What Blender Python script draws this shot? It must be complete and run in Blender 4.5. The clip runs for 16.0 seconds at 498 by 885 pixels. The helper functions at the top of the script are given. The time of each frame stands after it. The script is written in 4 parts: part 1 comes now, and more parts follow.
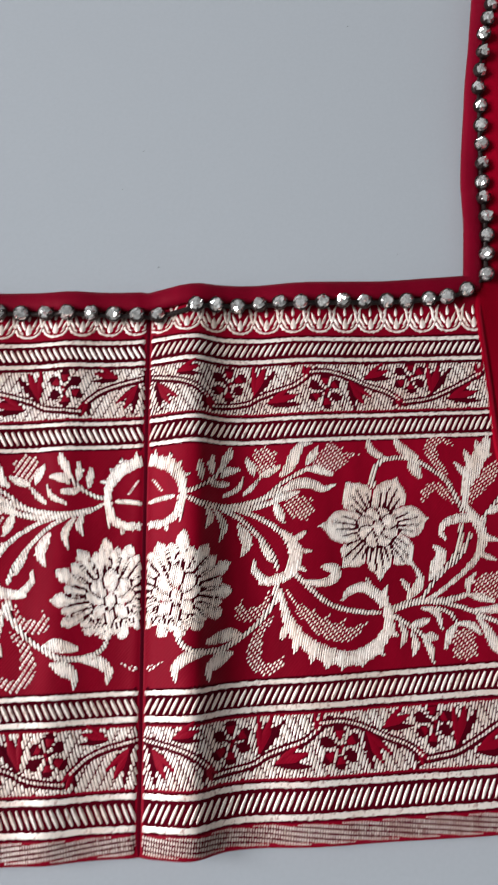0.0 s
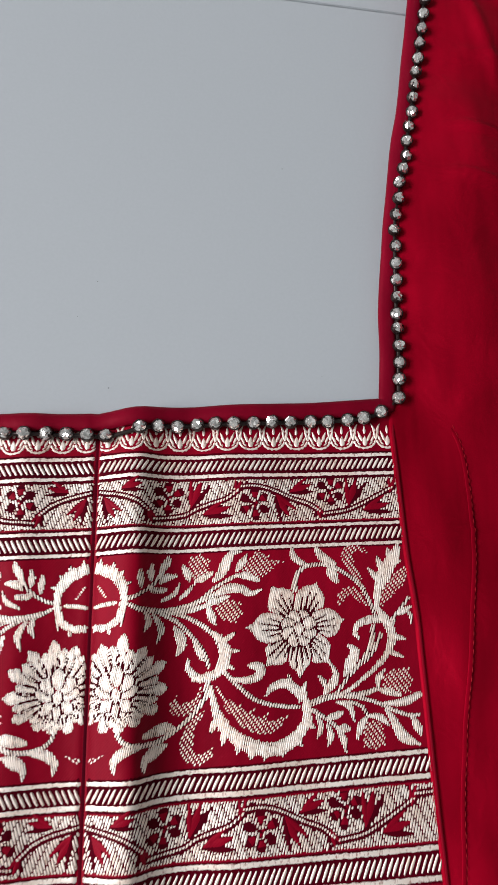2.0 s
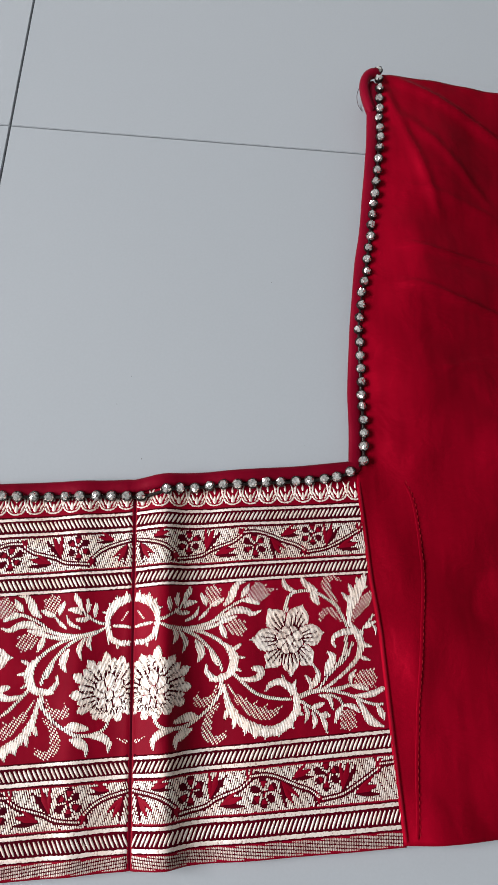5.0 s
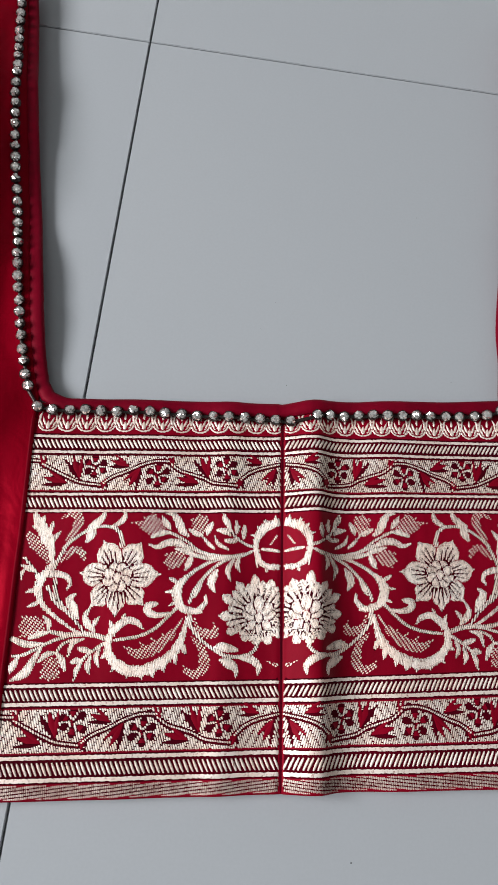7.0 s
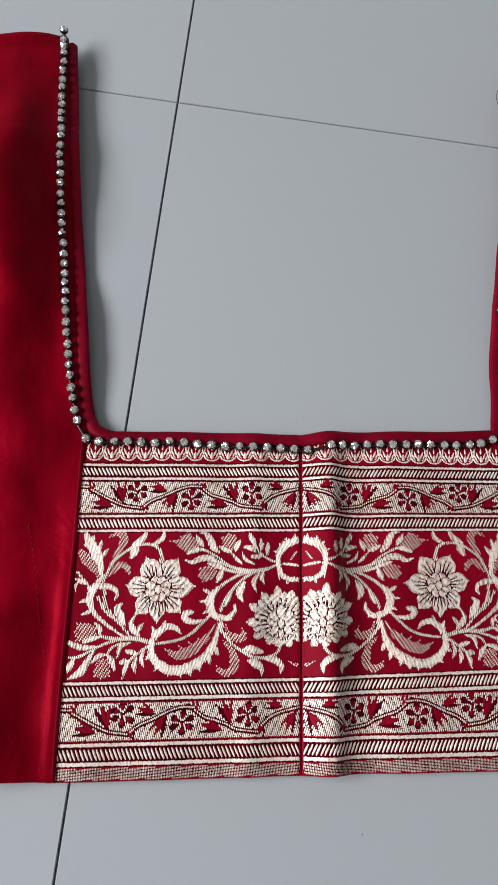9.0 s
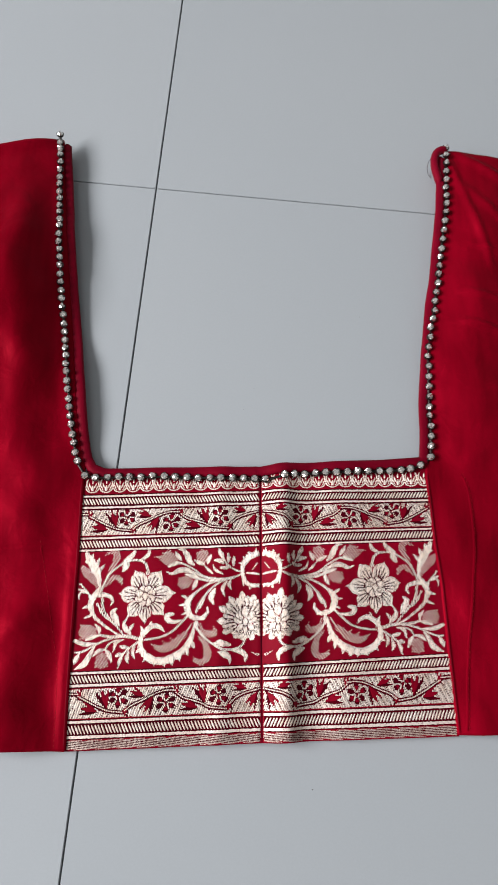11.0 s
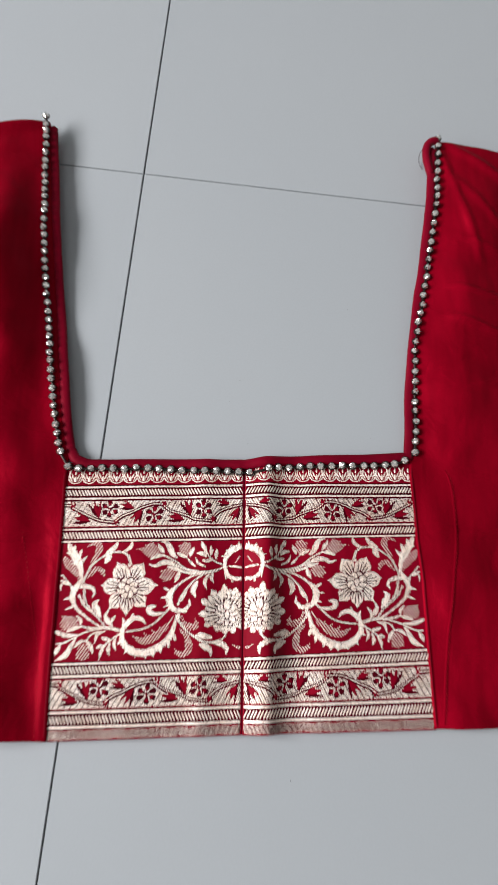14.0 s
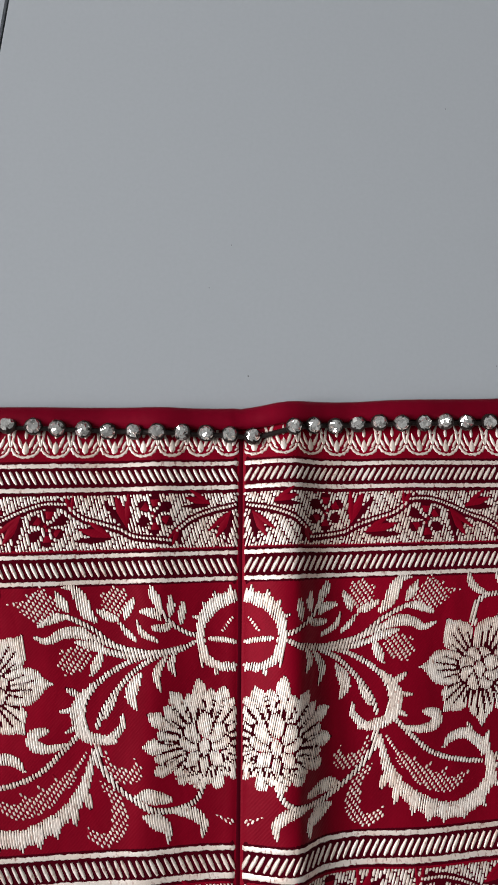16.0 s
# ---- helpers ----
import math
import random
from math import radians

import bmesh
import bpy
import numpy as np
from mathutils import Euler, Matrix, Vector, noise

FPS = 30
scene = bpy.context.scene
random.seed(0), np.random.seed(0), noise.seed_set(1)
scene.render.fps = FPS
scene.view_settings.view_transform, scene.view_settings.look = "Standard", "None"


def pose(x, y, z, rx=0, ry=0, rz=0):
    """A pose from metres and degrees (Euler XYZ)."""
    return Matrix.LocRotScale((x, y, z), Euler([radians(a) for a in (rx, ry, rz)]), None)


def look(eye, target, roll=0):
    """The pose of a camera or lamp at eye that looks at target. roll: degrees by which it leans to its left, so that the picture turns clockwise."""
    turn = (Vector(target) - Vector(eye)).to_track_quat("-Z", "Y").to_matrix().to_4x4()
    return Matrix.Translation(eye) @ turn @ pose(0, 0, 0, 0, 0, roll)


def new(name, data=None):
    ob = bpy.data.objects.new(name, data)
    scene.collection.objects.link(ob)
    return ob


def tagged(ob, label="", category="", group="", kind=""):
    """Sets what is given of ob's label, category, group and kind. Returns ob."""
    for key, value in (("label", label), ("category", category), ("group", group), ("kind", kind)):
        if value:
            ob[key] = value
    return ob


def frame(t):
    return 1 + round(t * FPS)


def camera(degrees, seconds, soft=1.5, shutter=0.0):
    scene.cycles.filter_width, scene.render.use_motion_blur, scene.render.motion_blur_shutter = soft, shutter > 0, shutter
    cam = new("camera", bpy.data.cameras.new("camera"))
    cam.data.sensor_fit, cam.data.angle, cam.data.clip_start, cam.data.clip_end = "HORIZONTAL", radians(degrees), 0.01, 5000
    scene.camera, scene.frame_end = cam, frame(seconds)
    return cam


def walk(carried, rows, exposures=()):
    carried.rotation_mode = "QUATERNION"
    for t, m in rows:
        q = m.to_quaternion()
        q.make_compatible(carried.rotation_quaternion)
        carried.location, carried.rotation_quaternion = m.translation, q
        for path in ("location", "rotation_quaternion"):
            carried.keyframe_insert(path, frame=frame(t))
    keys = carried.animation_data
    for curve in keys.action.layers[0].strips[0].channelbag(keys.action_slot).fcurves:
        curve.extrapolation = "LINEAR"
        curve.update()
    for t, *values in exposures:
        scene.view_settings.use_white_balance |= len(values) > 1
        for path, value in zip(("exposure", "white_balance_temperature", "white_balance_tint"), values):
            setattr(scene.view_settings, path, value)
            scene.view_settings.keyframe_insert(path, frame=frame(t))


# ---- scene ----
cam = camera(39.0, 16.0, soft=1.3, shutter=0.5)
PATH = [
    (0, (0.017, 0.019, 0.187), (0.125, 0.477, -1.757), 12.8),
    (0.5, (0.021, 0.036, 0.189), (0.195, 0.446, -1.761), 22.4),
    (1, (0.03, 0.042, 0.191), (0.206, 0.51, -1.746), 20.2),
    (1.5, (0.032, 0.044, 0.201), (0.197, 0.546, -1.728), 17.6),
    (2, (0.027, 0.037, 0.217), (0.206, 0.569, -1.703), 18.3),
    (2.5, (0.024, 0.024, 0.233), (0.182, 0.614, -1.671), 14.3),
    (3, (0.028, 0.021, 0.248), (0.148, 0.627, -1.654), 9.9),
    (3.2, (0.022, 0.029, 0.251), (0.193, 0.593, -1.661), 15.8),
    (5.3, (0.028, 0.027, 0.289), (0.159, 0.656, -1.605), 10.3),
    (5.5, (0.02, 0.021, 0.289), (0.154, 0.654, -1.604), 11.1),
    (6, (0.005, 0.008, 0.282), (0.145, 0.63, -1.613), 12.5),
    (6.5, (-0.02, 0.005, 0.277), (0.127, 0.612, -1.623), 14.9),
    (7, (-0.034, 0.006, 0.268), (0.115, 0.6, -1.636), 16.0),
    (7.5, (-0.043, 0.007, 0.273), (0.104, 0.616, -1.626), 15.2),
    (8, (-0.05, 0.008, 0.284), (0.107, 0.68, -1.594), 14.9),
    (8.2, (-0.049, 0.015, 0.291), (0.105, 0.645, -1.601), 15.5),
    (10.3, (-0.035, -0.002, 0.344), (0.037, 0.551, -1.577), 8.9),
    (10.5, (-0.021, 0.002, 0.356), (0.0, 0.584, -1.557), 2.5),
    (11, (-0.021, 0.003, 0.381), (0.054, 0.59, -1.529), 7.5),
    (11.5, (-0.02, 0.001, 0.395), (0.084, 0.562, -1.522), 11.3),
    (12, (-0.026, 0.0, 0.415), (0.054, 0.558, -1.504), 9.4),
    (12.5, (-0.019, -0.003, 0.436), (0.049, 0.557, -1.482), 7.7),
    (13, (-0.021, -0.001, 0.448), (0.051, 0.547, -1.474), 8.4),
    (13.5, (-0.024, 0.002, 0.441), (0.062, 0.531, -1.486), 10.2),
    (14, (-0.019, 0.011, 0.382), (0.09, 0.54, -1.544), 12.6),
    (14.5, (-0.02, 0.046, 0.299), (0.131, 0.493, -1.645), 19.9),
    (15, (-0.017, 0.064, 0.219), (0.192, 0.467, -1.729), 28.1),
    (15.5, (-0.013, 0.067, 0.186), (0.137, 0.423, -1.776), 23.5),
    (16, (-0.013, 0.062, 0.184), (0.15, 0.431, -1.775), 24.6),
]
walk(cam, [(t, look(eye, target, roll)) for t, eye, target, roll in PATH], exposures=[(0, 0.05, 6330, 10), (1, -0.05, 6400, 10), (2, 0.10, 6450, 10), (3, -0.09, 6420, 10), (5.5, 0.19, 6450, 10), (6.5, 0.14, 6450, 10), (7, -0.02, 6500, 10), (8.2, -0.09, 6450, 10), (10.5, 0.16, 6500, 10), (12, 0.12, 6600, 10), (13, 0.13, 6600, 10), (13.5, 0.2, 6600, 10), (14.5, 0.16, 6600, 10), (15, 0.22, 6550, 10), (15.5, 0.0, 6500, 10), (16, -0.22, 6500, 10)])

# ---------------------------------------------------------------- light
scene.view_settings.exposure = 0.0
world = bpy.data.worlds.new("daylight")
scene.world = world
world.use_nodes = True
wn = world.node_tree
sky = wn.nodes.new("ShaderNodeTexSky")
sky.sky_type, sky.sun_disc = "NISHITA", False
sky.sun_elevation, sky.sun_rotation = radians(40), radians(250)
wn.links.new(sky.outputs["Color"], wn.nodes["Background"].inputs["Color"])
wn.nodes["Background"].inputs["Strength"].default_value = 0.1

PITCH = 0.6                                            # tile size
PLAN = pose(-0.0645, 0.288, 0, 0, 0, -4.65)            # the tile corner, and the way the room is turned
WEST, EAST, SOUTH, NORTH = -3 * PITCH, 4 * PITCH, -4 * PITCH, 3 * PITCH
WIN_Y0, WIN_Y1, WIN_Z0, WIN_Z1 = -1.15, 0.25, 0.95, 2.05
window_light = bpy.data.lights.new("window_daylight", "AREA")
window_light.shape, window_light.size, window_light.size_y = "RECTANGLE", WIN_Y1 - WIN_Y0, WIN_Z1 - WIN_Z0
window_light.energy, window_light.color = 92.0, (0.96, 0.985, 1.0)
lamp = new("window_daylight", window_light)
lamp.matrix_world = PLAN @ look((WEST - 0.02, (WIN_Y0 + WIN_Y1) / 2, (WIN_Z0 + WIN_Z1) / 2), (0, (WIN_Y0 + WIN_Y1) / 2, (WIN_Z0 + WIN_Z1) / 2))


# ---------------------------------------------------------------- materials
def material(name, rough, metal=0.0):
    m = bpy.data.materials.new(name)
    m.use_nodes = True
    n = m.node_tree.nodes
    b = n["Principled BSDF"]
    b.inputs["Roughness"].default_value, b.inputs["Metallic"].default_value = rough, metal
    return m, n, m.node_tree.links, b


def texture(n, l, kind, scale, coord="Object", rot=0.0, stretch=(1, 1, 1)):
    tc, mp, tx = n.new("ShaderNodeTexCoord"), n.new("ShaderNodeMapping"), n.new(kind)
    mp.inputs["Rotation"].default_value = (0, 0, rot)
    mp.inputs["Scale"].default_value = stretch
    l.new(tc.outputs[coord], mp.inputs["Vector"])
    l.new(mp.outputs["Vector"], tx.inputs["Vector"])
    tx.inputs["Scale"].default_value = scale
    return tx


def ramp(n, l, source, stops):
    r = n.new("ShaderNodeValToRGB")
    while len(r.color_ramp.elements) < len(stops):
        r.color_ramp.elements.new(0.5)
    for e, (p, c) in zip(r.color_ramp.elements, stops):
        e.position, e.color = p, (*c, 1)
    l.new(source, r.inputs["Fac"])
    return r.outputs["Color"]


def mix(n, l, fac, a, b, mode="MIX"):
    m = n.new("ShaderNodeMix")
    m.data_type, m.blend_type = "RGBA", mode
    for socket, v in ((m.inputs[0], fac), (m.inputs[6], a), (m.inputs[7], b)):
        if hasattr(v, "default_value"):
            l.new(v, socket)
        else:
            socket.default_value = v if isinstance(v, float) else (*v, 1)
    return m.outputs[2]


def bump(n, l, b, height, strength, distance):
    k = n.new("ShaderNodeBump")
    k.inputs["Strength"].default_value, k.inputs["Distance"].default_value = strength, distance
    l.new(height, k.inputs["Height"])
    l.new(k.outputs["Normal"], b.inputs["Normal"])


def satin(name, dark, light, rough, weave, crumple=0.15, gloss=0.3, metal=0.0):
    """Red silk: broad tonal drift, streaks along the warp, fine weave relief."""
    m, n, l, b = material(name, rough, metal)
    broad = texture(n, l, "ShaderNodeTexNoise", 14)
    streak = texture(n, l, "ShaderNodeTexNoise", 220, stretch=(1, 0.12, 1))
    c = ramp(n, l, broad.outputs["Fac"], [(0.35, dark), (0.65, light)])
    s = ramp(n, l, streak.outputs["Fac"], [(0.3, (0.82, 0.82, 0.82)), (0.7, (1, 1, 1))])
    l.new(mix(n, l, 1.0, c, s, "MULTIPLY"), b.inputs["Base Color"])
    w = texture(n, l, "ShaderNodeTexWave", weave, rot=0.7)
    w.inputs["Distortion"].default_value = 1.5
    k = n.new("ShaderNodeBump")
    k.inputs["Strength"].default_value, k.inputs["Distance"].default_value = 0.12, 0.0002
    l.new(w.outputs["Fac"], k.inputs["Height"])
    rumple = texture(n, l, "ShaderNodeTexNoise", 62)
    rumple.inputs["Detail"].default_value, rumple.inputs["Distortion"].default_value = 3.0, 0.6
    r = n.new("ShaderNodeBump")
    r.inputs["Strength"].default_value, r.inputs["Distance"].default_value = crumple, 0.004
    l.new(rumple.outputs["Fac"], r.inputs["Height"])
    l.new(k.outputs["Normal"], r.inputs["Normal"])
    l.new(r.outputs["Normal"], b.inputs["Normal"])
    b.inputs["Specular Tint"].default_value = (1.0, 0.12, 0.18, 1)
    b.inputs["Specular IOR Level"].default_value = gloss
    return m


BODY_RED = satin("red_satin", (0.228, 0.0006, 0.009), (0.312, 0.001, 0.013), 0.42, 900, 0.22, gloss=0.08, metal=0.17)
PANEL_RED = satin("red_brocade_ground", (0.19, 0.0008, 0.010), (0.265, 0.0014, 0.014), 0.5, 500)
BIND_RED = satin("red_binding", (0.155, 0.001, 0.011), (0.22, 0.002, 0.016), 0.5, 1200)
THREAD_RED = satin("red_thread", (0.16, 0.001, 0.008), (0.22, 0.002, 0.012), 0.6, 900)
DENSE = satin("dense_red_weave", (0.045, 0.001, 0.005), (0.085, 0.001, 0.007), 0.75, 700, gloss=0.1)
# near-black red: shade beside and between gold threads, put into the colour
GAP_SHADE = satin("thread_gap_shade", (0.028, 0.001, 0.003), (0.055, 0.001, 0.005), 0.8, 900, gloss=0.1)
STITCH = satin("stitch_thread", (0.30, 0.008, 0.014), (0.38, 0.016, 0.022), 0.5, 900)

ZARI, ZARI_DEEP = (0.96, 0.835, 0.755), (0.87, 0.69, 0.59)


def zari(name, pale, deep, brown, metal=0.28, rough=0.42):
    """Gold-wrapped thread: tone drifting from patch to patch and from twist to twist."""
    m, n, l, b = material(name, rough, metal)
    tone = texture(n, l, "ShaderNodeTexNoise", 120)
    g = ramp(n, l, tone.outputs["Fac"], [(0.3, deep), (0.6, pale)])
    twist = texture(n, l, "ShaderNodeTexNoise", 1500, stretch=(1, 0.5, 1))
    twist.inputs["Detail"].default_value = 3.0
    k = ramp(n, l, twist.outputs["Fac"], [(0.30, (1, 1, 1)), (0.44, (0, 0, 0))])
    each = n.new("ShaderNodeNewGeometry")
    tint = ramp(n, l, each.outputs["Random Per Island"], [(0.0, (0.86, 0.83, 0.80)), (0.4, (1, 1, 1))])
    l.new(mix(n, l, 1.0, mix(n, l, k, g, brown), tint, "MULTIPLY"), b.inputs["Base Color"])
    bump(n, l, b, twist.outputs["Fac"], 0.35, 0.0002)
    return m


THREAD = zari("zari_thread", ZARI, ZARI_DEEP, (0.50, 0.30, 0.24))
LINE = zari("zari_cord", ZARI, ZARI_DEEP, (0.46, 0.26, 0.22))
SELVEDGE = zari("dull_zari_thread", (0.74, 0.60, 0.53), (0.52, 0.36, 0.31), (0.24, 0.09, 0.08))


def tile_material():
    m, n, l, b = material("grey_vitrified_tile", 0.22)
    a = texture(n, l, "ShaderNodeTexNoise", 2.2)
    f = texture(n, l, "ShaderNodeTexNoise", 900)
    c = ramp(n, l, a.outputs["Fac"], [(0.3, (0.424, 0.441, 0.467)), (0.7, (0.456, 0.471, 0.495))])
    s = ramp(n, l, f.outputs["Fac"], [(0.2, (0.96, 0.96, 0.96)), (0.8, (1, 1, 1))])
    l.new(mix(n, l, 1.0, c, s, "MULTIPLY"), b.inputs["Base Color"])
    r = texture(n, l, "ShaderNodeTexNoise", 18)
    l.new(ramp(n, l, r.outputs["Fac"], [(0.3, (0.31, 0.31, 0.31)), (0.7, (0.34, 0.34, 0.34))]), b.inputs["Roughness"])
    return m


TILE = tile_material()


def plain(name, colour, rough, metal=0.0, grain=60.0, vary=0.12):
    m, n, l, b = material(name, rough, metal)
    a = texture(n, l, "ShaderNodeTexNoise", grain)
    l.new(ramp(n, l, a.outputs["Fac"], [(0.3, tuple(c * (1 - vary) for c in colour)), (0.7, colour)]), b.inputs["Base Color"])
    return m


GROUT = plain("dark_grout", (0.10, 0.105, 0.11), 0.9, grain=400, vary=0.5)
WALL = plain("painted_plaster", (0.34, 0.345, 0.34), 0.85, grain=8)
CUP = plain("oxidised_metal", (0.05, 0.035, 0.033), 0.35, 0.7, grain=900)
CRYSTAL = plain("foil_backed_crystal", (0.97, 0.93, 0.89), 0.05, 0.76, grain=500)
LINT = plain("dark_lint", (0.06, 0.05, 0.05), 0.9, grain=3000, vary=0.4)
FIBRE = plain("grey_fibre", (0.12, 0.09, 0.1), 0.7, grain=3000)


# ---------------------------------------------------------------- mesh helpers
def mesh_object(name, verts, faces, mats, parent=None, label="", smooth=True, slots=None):
    me = bpy.data.meshes.new(name)
    me.from_pydata([tuple(v) for v in verts], [], faces)
    for m in mats if isinstance(mats, (list, tuple)) else [mats]:
        me.materials.append(m)
    if smooth:
        me.polygons.foreach_set("use_smooth", [True] * len(me.polygons))
    if slots is not None:
        me.polygons.foreach_set("material_index", slots)
    me.update()
    ob = new(name, me)
    ob.parent = parent
    return tagged(ob, label) if label else ob


def spline(points, step):
    """Points along a smooth curve through the given ones, about step apart."""
    p = [np.array(q, float) for q in points]
    p = [2 * p[0] - p[1]] + p + [2 * p[-1] - p[-2]]
    out = []
    for a, b, c, d in zip(p, p[1:], p[2:], p[3:]):
        n = max(2, int(np.linalg.norm(c - b) / step + 0.5))
        for k in range(n):
            t = k / n
            out.append(0.5 * (2 * b + (c - a) * t + (2 * a - 5 * b + 4 * c - d) * t * t + (3 * b - a - 3 * c + d) * t ** 3))
    return out + [p[-2]]


def even(points, pitch):
    """Places along a line of points, one every pitch."""
    p = np.array(points)
    s = np.r_[0, np.cumsum(np.linalg.norm(np.diff(p, axis=0), axis=1))]
    at = np.arange(0, s[-1] + 1e-9, pitch)
    return [np.array([np.interp(q, s, p[:, k]) for k in range(p.shape[1])]) for q in at]


def sweep(name, path, half, high, mat, parent, label="", ring=10, sink=0.0):
    """A rounded cord of elliptic section laid along a path of 3D points, closed at both ends."""
    p = [np.array(q, float) for q in path]
    verts, faces = [], []
    for k, q in enumerate(p):
        d = p[min(k + 1, len(p) - 1)] - p[max(k - 1, 0)]
        side = np.array([d[1], -d[0], 0.0]) / max(1e-9, math.hypot(d[0], d[1]))
        end = 0.35 if k in (0, len(p) - 1) else 1.0
        for j in range(ring):
            a = 2 * math.pi * j / ring
            verts.append(q + side * half * end * math.cos(a) + np.array([0, 0, high * end * math.sin(a) - sink]))
    for k in range(len(p) - 1):
        for j in range(ring):
            i = (j + 1) % ring
            faces.append((k * ring + j, k * ring + i, (k + 1) * ring + i, (k + 1) * ring + j))
    faces += [tuple(range(ring)), tuple(range(len(verts) - 1, len(verts) - 1 - ring, -1))]
    return mesh_object(name, verts, faces, mat, parent, label)


def sheet(name, nx, ny, place, thick, mat, parent, label=""):
    """A cloth sheet: place(a, b) gives its upper side for a, b in 0..1; it has an underside and edges."""
    top = [np.array(place(i / nx, j / ny)) for j in range(ny + 1) for i in range(nx + 1)]
    low = [v - np.array([0, 0, min(thick, max(v[2] - 0.0001, 0.0002))]) for v in top]
    w, n = nx + 1, len(top)
    faces = []
    for j in range(ny):
        for i in range(nx):
            q = j * w + i
            faces.append((q, q + 1, q + w + 1, q + w))
            faces.append((n + q, n + q + w, n + q + w + 1, n + q + 1))
    rim = [i for i in range(nx)] + [j * w + nx for j in range(ny)] + [ny * w + i for i in range(nx, 0, -1)] + [j * w for j in range(ny, 0, -1)]
    for a, b in zip(rim, rim[1:] + rim[:1]):
        faces.append((a, n + a, n + b, b))
    return mesh_object(name, top + low, faces, mat, parent, label)


def hill(d, width):
    return math.exp(-(d / width) ** 2)


def crease(x, y, x0, y0, x1, y1, width, high):
    """Height of a fold that runs from one place to another and dies out at its ends."""
    dx, dy = x1 - x0, y1 - y0
    s = ((x - x0) * dx + (y - y0) * dy) / (dx * dx + dy * dy)
    off = ((x - x0) * dy - (y - y0) * dx) / math.hypot(dx, dy)
    fade = max(0.0, 1 - (2 * min(max(s, -0.5), 1.5) - 1) ** 4) if -0.0 <= s <= 1.0 else 0.0
    return high * hill(off, width) * fade


def drift(x, y, scale, high):
    return high * noise.noise(Vector((x * scale, y * scale, 3.7)))


# ---------------------------------------------------------------- room
floor = tagged(mesh_object("floor", [(x, y, z) for z in (-0.0014, -0.1) for x, y in ((WEST, SOUTH), (EAST, SOUTH), (EAST, NORTH), (WEST, NORTH))],
                           [(0, 1, 2, 3), (7, 6, 5, 4), (0, 4, 5, 1), (1, 5, 6, 2), (2, 6, 7, 3), (3, 7, 4, 0)], GROUT, smooth=False),
               "light grey glossy floor tiles with thin dark joints", "floor", kind="structure")
floor.matrix_world = PLAN


def box(name, x0, x1, y0, y1, z0, z1, mat):
    v = [(x, y, z) for z in (z0, z1) for y in (y0, y1) for x in (x0, x1)]
    return v, [(0, 2, 3, 1), (4, 5, 7, 6), (0, 1, 5, 4), (1, 3, 7, 5), (3, 2, 6, 7), (2, 0, 4, 6)]


def boxes(name, spans, mat, label, category):
    verts, faces = [], []
    for s in spans:
        v, f = box(name, *s, mat)
        faces += [tuple(len(verts) + i for i in q) for q in f]
        verts += v
    ob = mesh_object(name, verts, faces, mat, smooth=False)
    ob.matrix_world = PLAN
    return tagged(ob, label, category, kind="structure")


T, TOP = 0.15, 2.7
boxes("wall_north", [(WEST, EAST, NORTH, NORTH + T, -0.1, TOP)], WALL, "plain pale painted plaster wall of the room", "wall")
boxes("wall_south", [(WEST, EAST, SOUTH - T, SOUTH, -0.1, TOP)], WALL, "plain pale painted plaster wall of the room", "wall")
boxes("wall_east", [(EAST, EAST + T, SOUTH - T, NORTH + T, -0.1, TOP)], WALL, "plain pale painted plaster wall of the room", "wall")
boxes("wall_west", [(WEST - T, WEST, SOUTH - T, WIN_Y0, -0.1, TOP), (WEST - T, WEST, WIN_Y1, NORTH + T, -0.1, TOP),
                    (WEST - T, WEST, WIN_Y0, WIN_Y1, -0.1, WIN_Z0), (WEST - T, WEST, WIN_Y0, WIN_Y1, WIN_Z1, TOP)], WALL,
      "plain pale painted plaster wall with a window opening", "wall")
boxes("ceiling", [(WEST - T, EAST + T, SOUTH - T, NORTH + T, TOP, TOP + T)], WALL, "plain pale painted ceiling of the room", "ceiling")

# ---------------------------------------------------------------- blouse: where its edges run
blouse = tagged(new("blouse"), "deep red satin blouse back with gold brocade panel, lying on tiles", "blouse")


def inner_right(y):
    return float(np.interp(y, [-0.035, 0, 0.04, 0.06, 0.1, 0.1115, 0.145, 0.1775, 0.2037, 0.2355, 0.2653, 0.294, 0.3123],
                           [0.0985, 0.097, 0.096, 0.094, 0.0920, 0.0934, 0.0954, 0.0990, 0.1030, 0.1087, 0.1128, 0.1162, 0.1186]))


def inner_left(y):
    return float(np.interp(y, [-0.041, 0, 0.05, 0.098, 0.1046, 0.1213, 0.1586, 0.2063, 0.2392, 0.2997, 0.3157],
                           [-0.0963, -0.0967, -0.0962, -0.0962, -0.0962, -0.1, -0.1052, -0.1112, -0.1148, -0.1211, -0.1226]))


def shear(u, v):
    """Rise of the woven lines away from the centre seam."""
    if u < 0:
        return 0.035 * u
    return u * float(np.interp(v, [-0.036, 0.0, 0.065, 0.09], [0.025, 0.055, 0.034, 0.022]))


